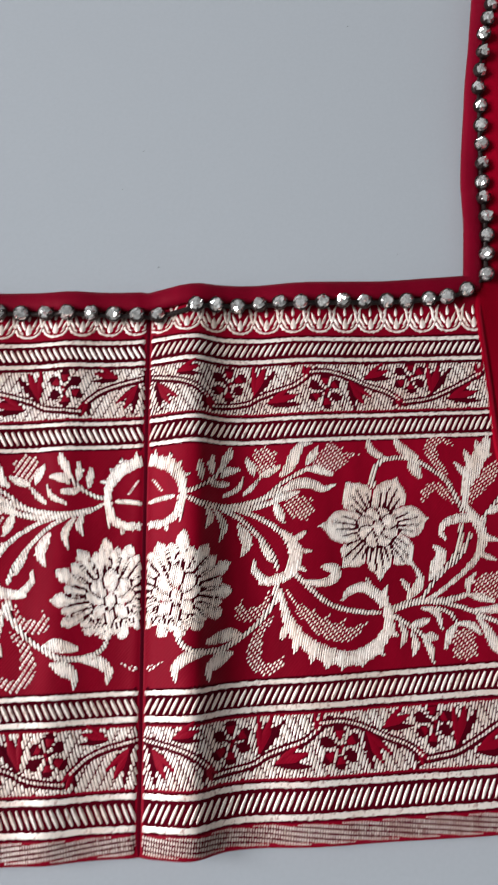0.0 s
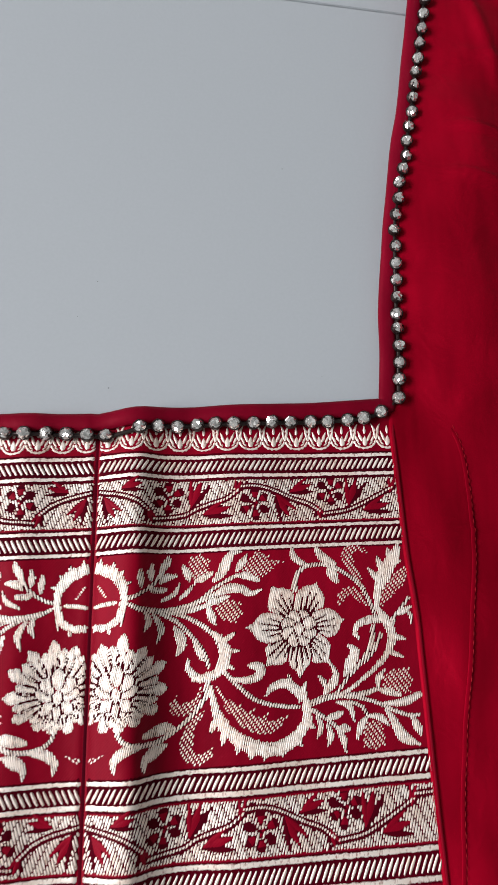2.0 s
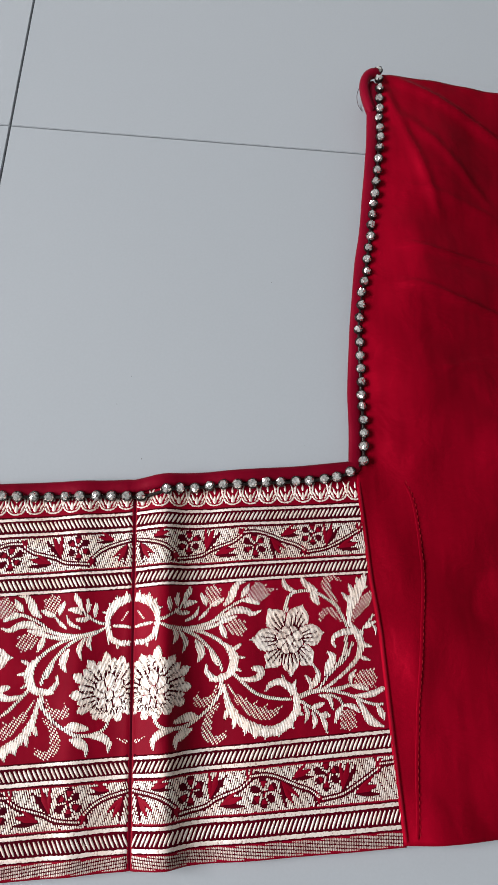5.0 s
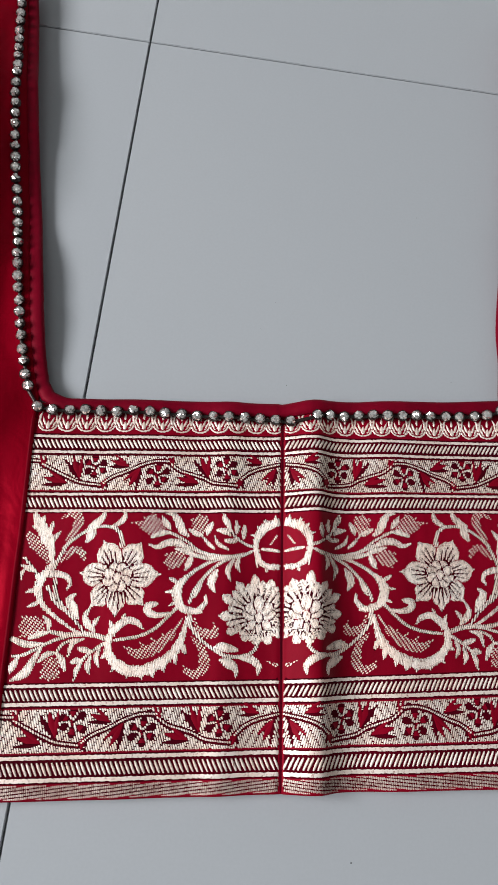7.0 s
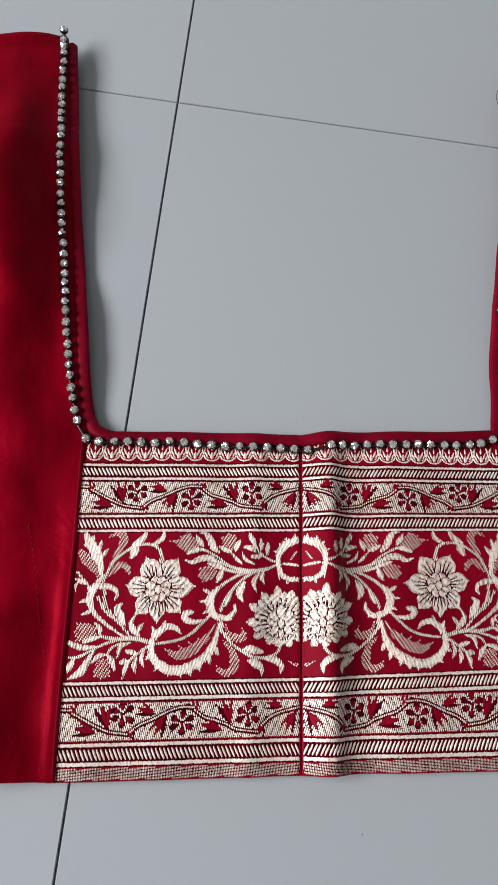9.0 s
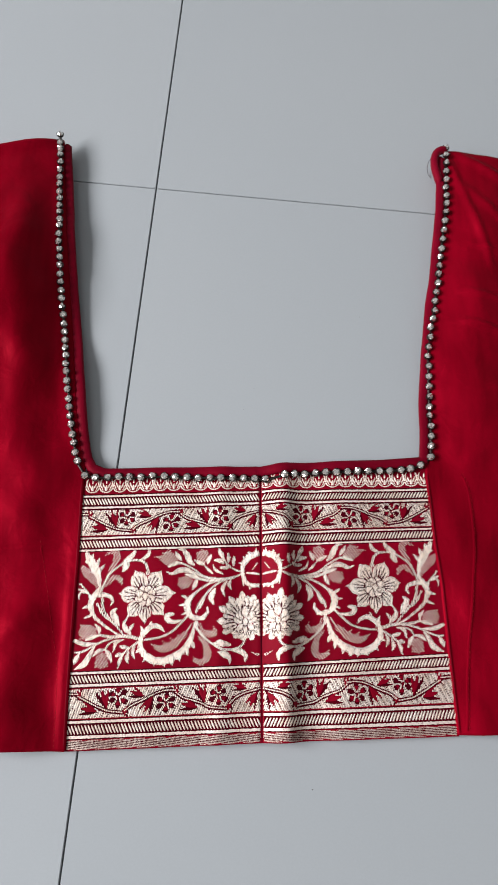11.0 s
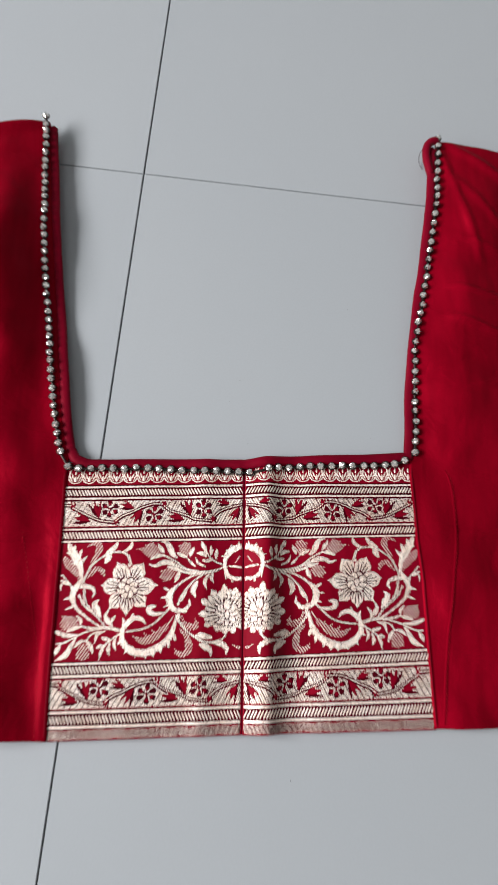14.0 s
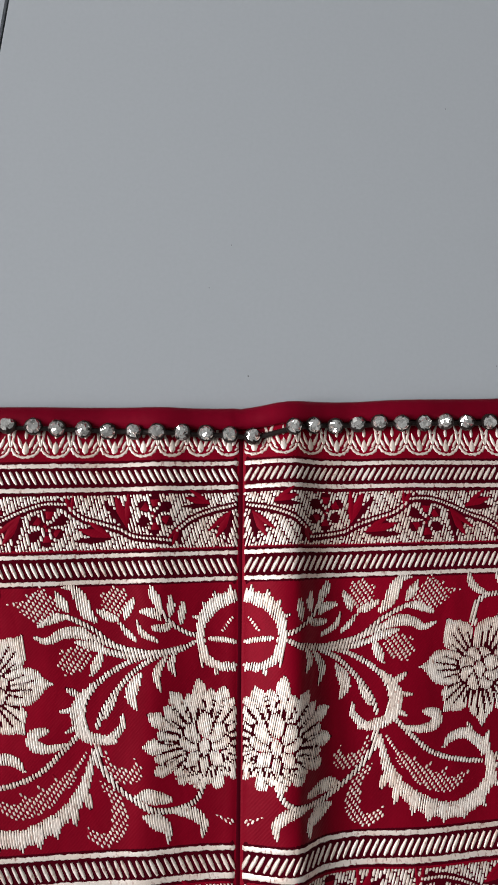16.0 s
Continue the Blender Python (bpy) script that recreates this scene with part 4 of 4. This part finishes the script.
# ---------------------------------------------------------------- rhinestone chain
chain_path = [on_left(x, y, 0.0016) for x, y in spline([(-0.1245, 0.3172), (-0.1206, 0.2642), (-0.1181, 0.2305), (-0.1156, 0.2053), (-0.1124, 0.182), (-0.1082, 0.1508), (-0.1045, 0.1243), (-0.1001, 0.105)], 0.002)]
low_path = [(x, y, lie(x, y) + 0.0012) for x, y in spline([(-0.0960, 0.0987), (-0.0898, 0.0976), (-0.070, 0.0978), (-0.050, 0.0980), (-0.028, 0.0977), (-0.003, 0.0972), (0.0032, 0.0966)], 0.002)]
low_path_far = [(x, y, lie(x, y) + 0.0012) for x, y in spline([(0.0132, 0.0990), (0.019, 0.1003), (0.026, 0.1008), (0.037, 0.1012), (0.050, 0.1018), (0.074, 0.1029), (0.085, 0.1042), (0.0915, 0.1068)], 0.002)]
right_path = [on_right(x, y, 0.0016) for x, y in spline([(0.0959, 0.1110), (0.0974, 0.14), (0.0986, 0.1760), (0.1040, 0.2020), (0.1090, 0.2300), (0.1140, 0.2600), (0.1168, 0.2870), (0.1190, 0.3130)], 0.002)]
chain = sweep("rhinestone_chain", chain_path + low_path + low_path_far + right_path, 0.0007, 0.0006, CUP, blouse, "dark metal chain of clear rhinestones along the neck")


def rhinestone_mesh():
    """Dark cup with four claws and a faceted clear stone."""
    verts, faces, slots = [], [], []

    def rings(rows, n, slot, turn=0.0, cap=True):
        base = len(verts)
        for k, (r, z) in enumerate(rows):
            for j in range(n):
                a = 2 * math.pi * (j + turn * k) / n
                verts.append((r * math.cos(a), r * math.sin(a), z))
        for k in range(len(rows) - 1):
            for j in range(n):
                i = (j + 1) % n
                faces.append((base + k * n + j, base + k * n + i, base + (k + 1) * n + i, base + (k + 1) * n + j))
                slots.append(slot)
        if cap:
            faces.append(tuple(base + (len(rows) - 1) * n + j for j in range(n)))
            slots.append(slot)

    def facets():
        rng, n = random.Random(11), 9
        rows = ((0.00188, 0.0004), (0.00195, 0.0008), (0.00120, 0.00175))
        base = len(verts)
        for k, (r, z) in enumerate(rows):
            for j in range(n):
                a = 2 * math.pi * (j + 0.5 * (k % 2)) / n
                q = r * rng.uniform(0.93, 1.04)
                verts.append((q * math.cos(a), q * math.sin(a), z + rng.uniform(-0.00022, 0.00022) * k))
        verts.append((0.00015, -0.0001, 0.0019))
        for k in range(2):
            for j in range(n):
                i = (j + 1) % n
                q = [base + k * n + j, base + k * n + i, base + (k + 1) * n + i, base + (k + 1) * n + j]
                faces.extend([(q[0], q[1], q[3]), (q[1], q[2], q[3])])
                slots.extend([1, 1])
        for j in range(n):
            faces.append((base + 2 * n + j, base + 2 * n + (j + 1) % n, len(verts) - 1))
            slots.append(1)

    rings([(0.0016, -0.0012), (0.0021, -0.0006), (0.00222, 0.0006), (0.0018, 0.0007)], 12, 0)
    facets()
    for k in range(4):
        a = math.pi / 4 + k * math.pi / 2
        c, s = math.cos(a), math.sin(a)
        b = len(verts)
        for r, w, z in ((0.0023, 0.0004, 0.0004), (0.0021, 0.00035, 0.0011), (0.0017, 0.0002, 0.0015)):
            verts.extend([(r * c - w * s, r * s + w * c, z), (r * c + w * s, r * s - w * c, z)])
        faces.extend([(b, b + 1, b + 3, b + 2), (b + 2, b + 3, b + 5, b + 4)])
        slots.extend([0, 0])
    me = bpy.data.meshes.new("rhinestone")
    me.from_pydata(verts, [], faces)
    me.materials.append(CUP)
    me.materials.append(CRYSTAL)
    me.polygons.foreach_set("material_index", slots)
    me.update()
    return me


stone = rhinestone_mesh()
for line, pitch in ((chain_path, 0.0052), (low_path, 0.00622), (low_path_far, 0.0060), (right_path, 0.0060)):
    for q in even(line, pitch):
        ob = new("rhinestone", stone)
        ob.parent = chain
        ob.matrix_basis = pose(q[0] + RNG.uniform(-0.0003, 0.0003), q[1] + RNG.uniform(-0.0003, 0.0003), q[2] + 0.0008, RNG.uniform(-26, 26), RNG.uniform(-26, 26), RNG.uniform(0, 360))


# ---------------------------------------------------------------- small things on the floor
def fibre(points, radius):
    ob = sweep("loose_thread", [np.array(p) for p in spline(points, 0.001)], radius, radius, FIBRE, None, ring=6)
    return tagged(ob, "thin dark loose thread beside the binding", "thread")


fibre([(0.1154, 0.3093, 0.0100), (0.1114, 0.3103, 0.0070), (0.1096, 0.3073, 0.0040), (0.1104, 0.3033, 0.0012), (0.1124, 0.3003, 0.0003)], 0.00018)


def speck(x, y, size):
    bm = bmesh.new()
    bmesh.ops.create_icosphere(bm, subdivisions=2, radius=size)
    for v in bm.verts:
        v.co *= 1 + 0.4 * noise.noise(v.co * 900 + Vector((x * 90, y * 90, 0)))
        v.co.z *= 0.6
    low = min(v.co.z for v in bm.verts)
    me = bpy.data.meshes.new("lint_speck")
    bm.to_mesh(me)
    bm.free()
    me.materials.append(LINT)
    ob = new("lint_speck", me)
    ob.location = (x, y, -low)
    tagged(ob, "tiny dark speck of lint on the floor tile", "lint", group="specks on the floor")


speck(0.061, 0.200, 0.00014)
speck(-0.003, 0.153, 0.00014)
speck(-0.009, 0.140, 0.00014)
speck(0.072, 0.120, 0.00014)
speck(0.002, 0.115, 0.00018)
speck(0.025, -0.059, 0.00026)
speck(0.133, -0.106, 0.0004)
speck(-0.083, -0.117, 0.0005)

# ---------------------------------------------------------------- floor tiles
def tile_mesh(half, high, bevel):
    bm = bmesh.new()
    bmesh.ops.create_cube(bm, size=1.0)
    bmesh.ops.scale(bm, vec=(2 * half[0], 2 * half[1], high), verts=bm.verts)
    bmesh.ops.translate(bm, vec=(0, 0, -high / 2), verts=bm.verts)
    bmesh.ops.bevel(bm, geom=[e for e in bm.edges if all(v.co.z > -0.001 for v in e.verts)], offset=bevel, segments=2, affect="EDGES")
    me = bpy.data.meshes.new("tile")
    bm.to_mesh(me)
    bm.free()
    me.materials.append(TILE)
    return me


tile = tile_mesh((0.5 * PITCH - 0.00042, 0.5 * PITCH - 0.00028), 0.009, 0.0003)
for i in range(-3, 4):
    for j in range(-4, 3):
        ob = new("tile", tile)
        ob.parent = floor
        ob.location = ((i + 0.5) * PITCH, (j + 0.5) * PITCH, 0)
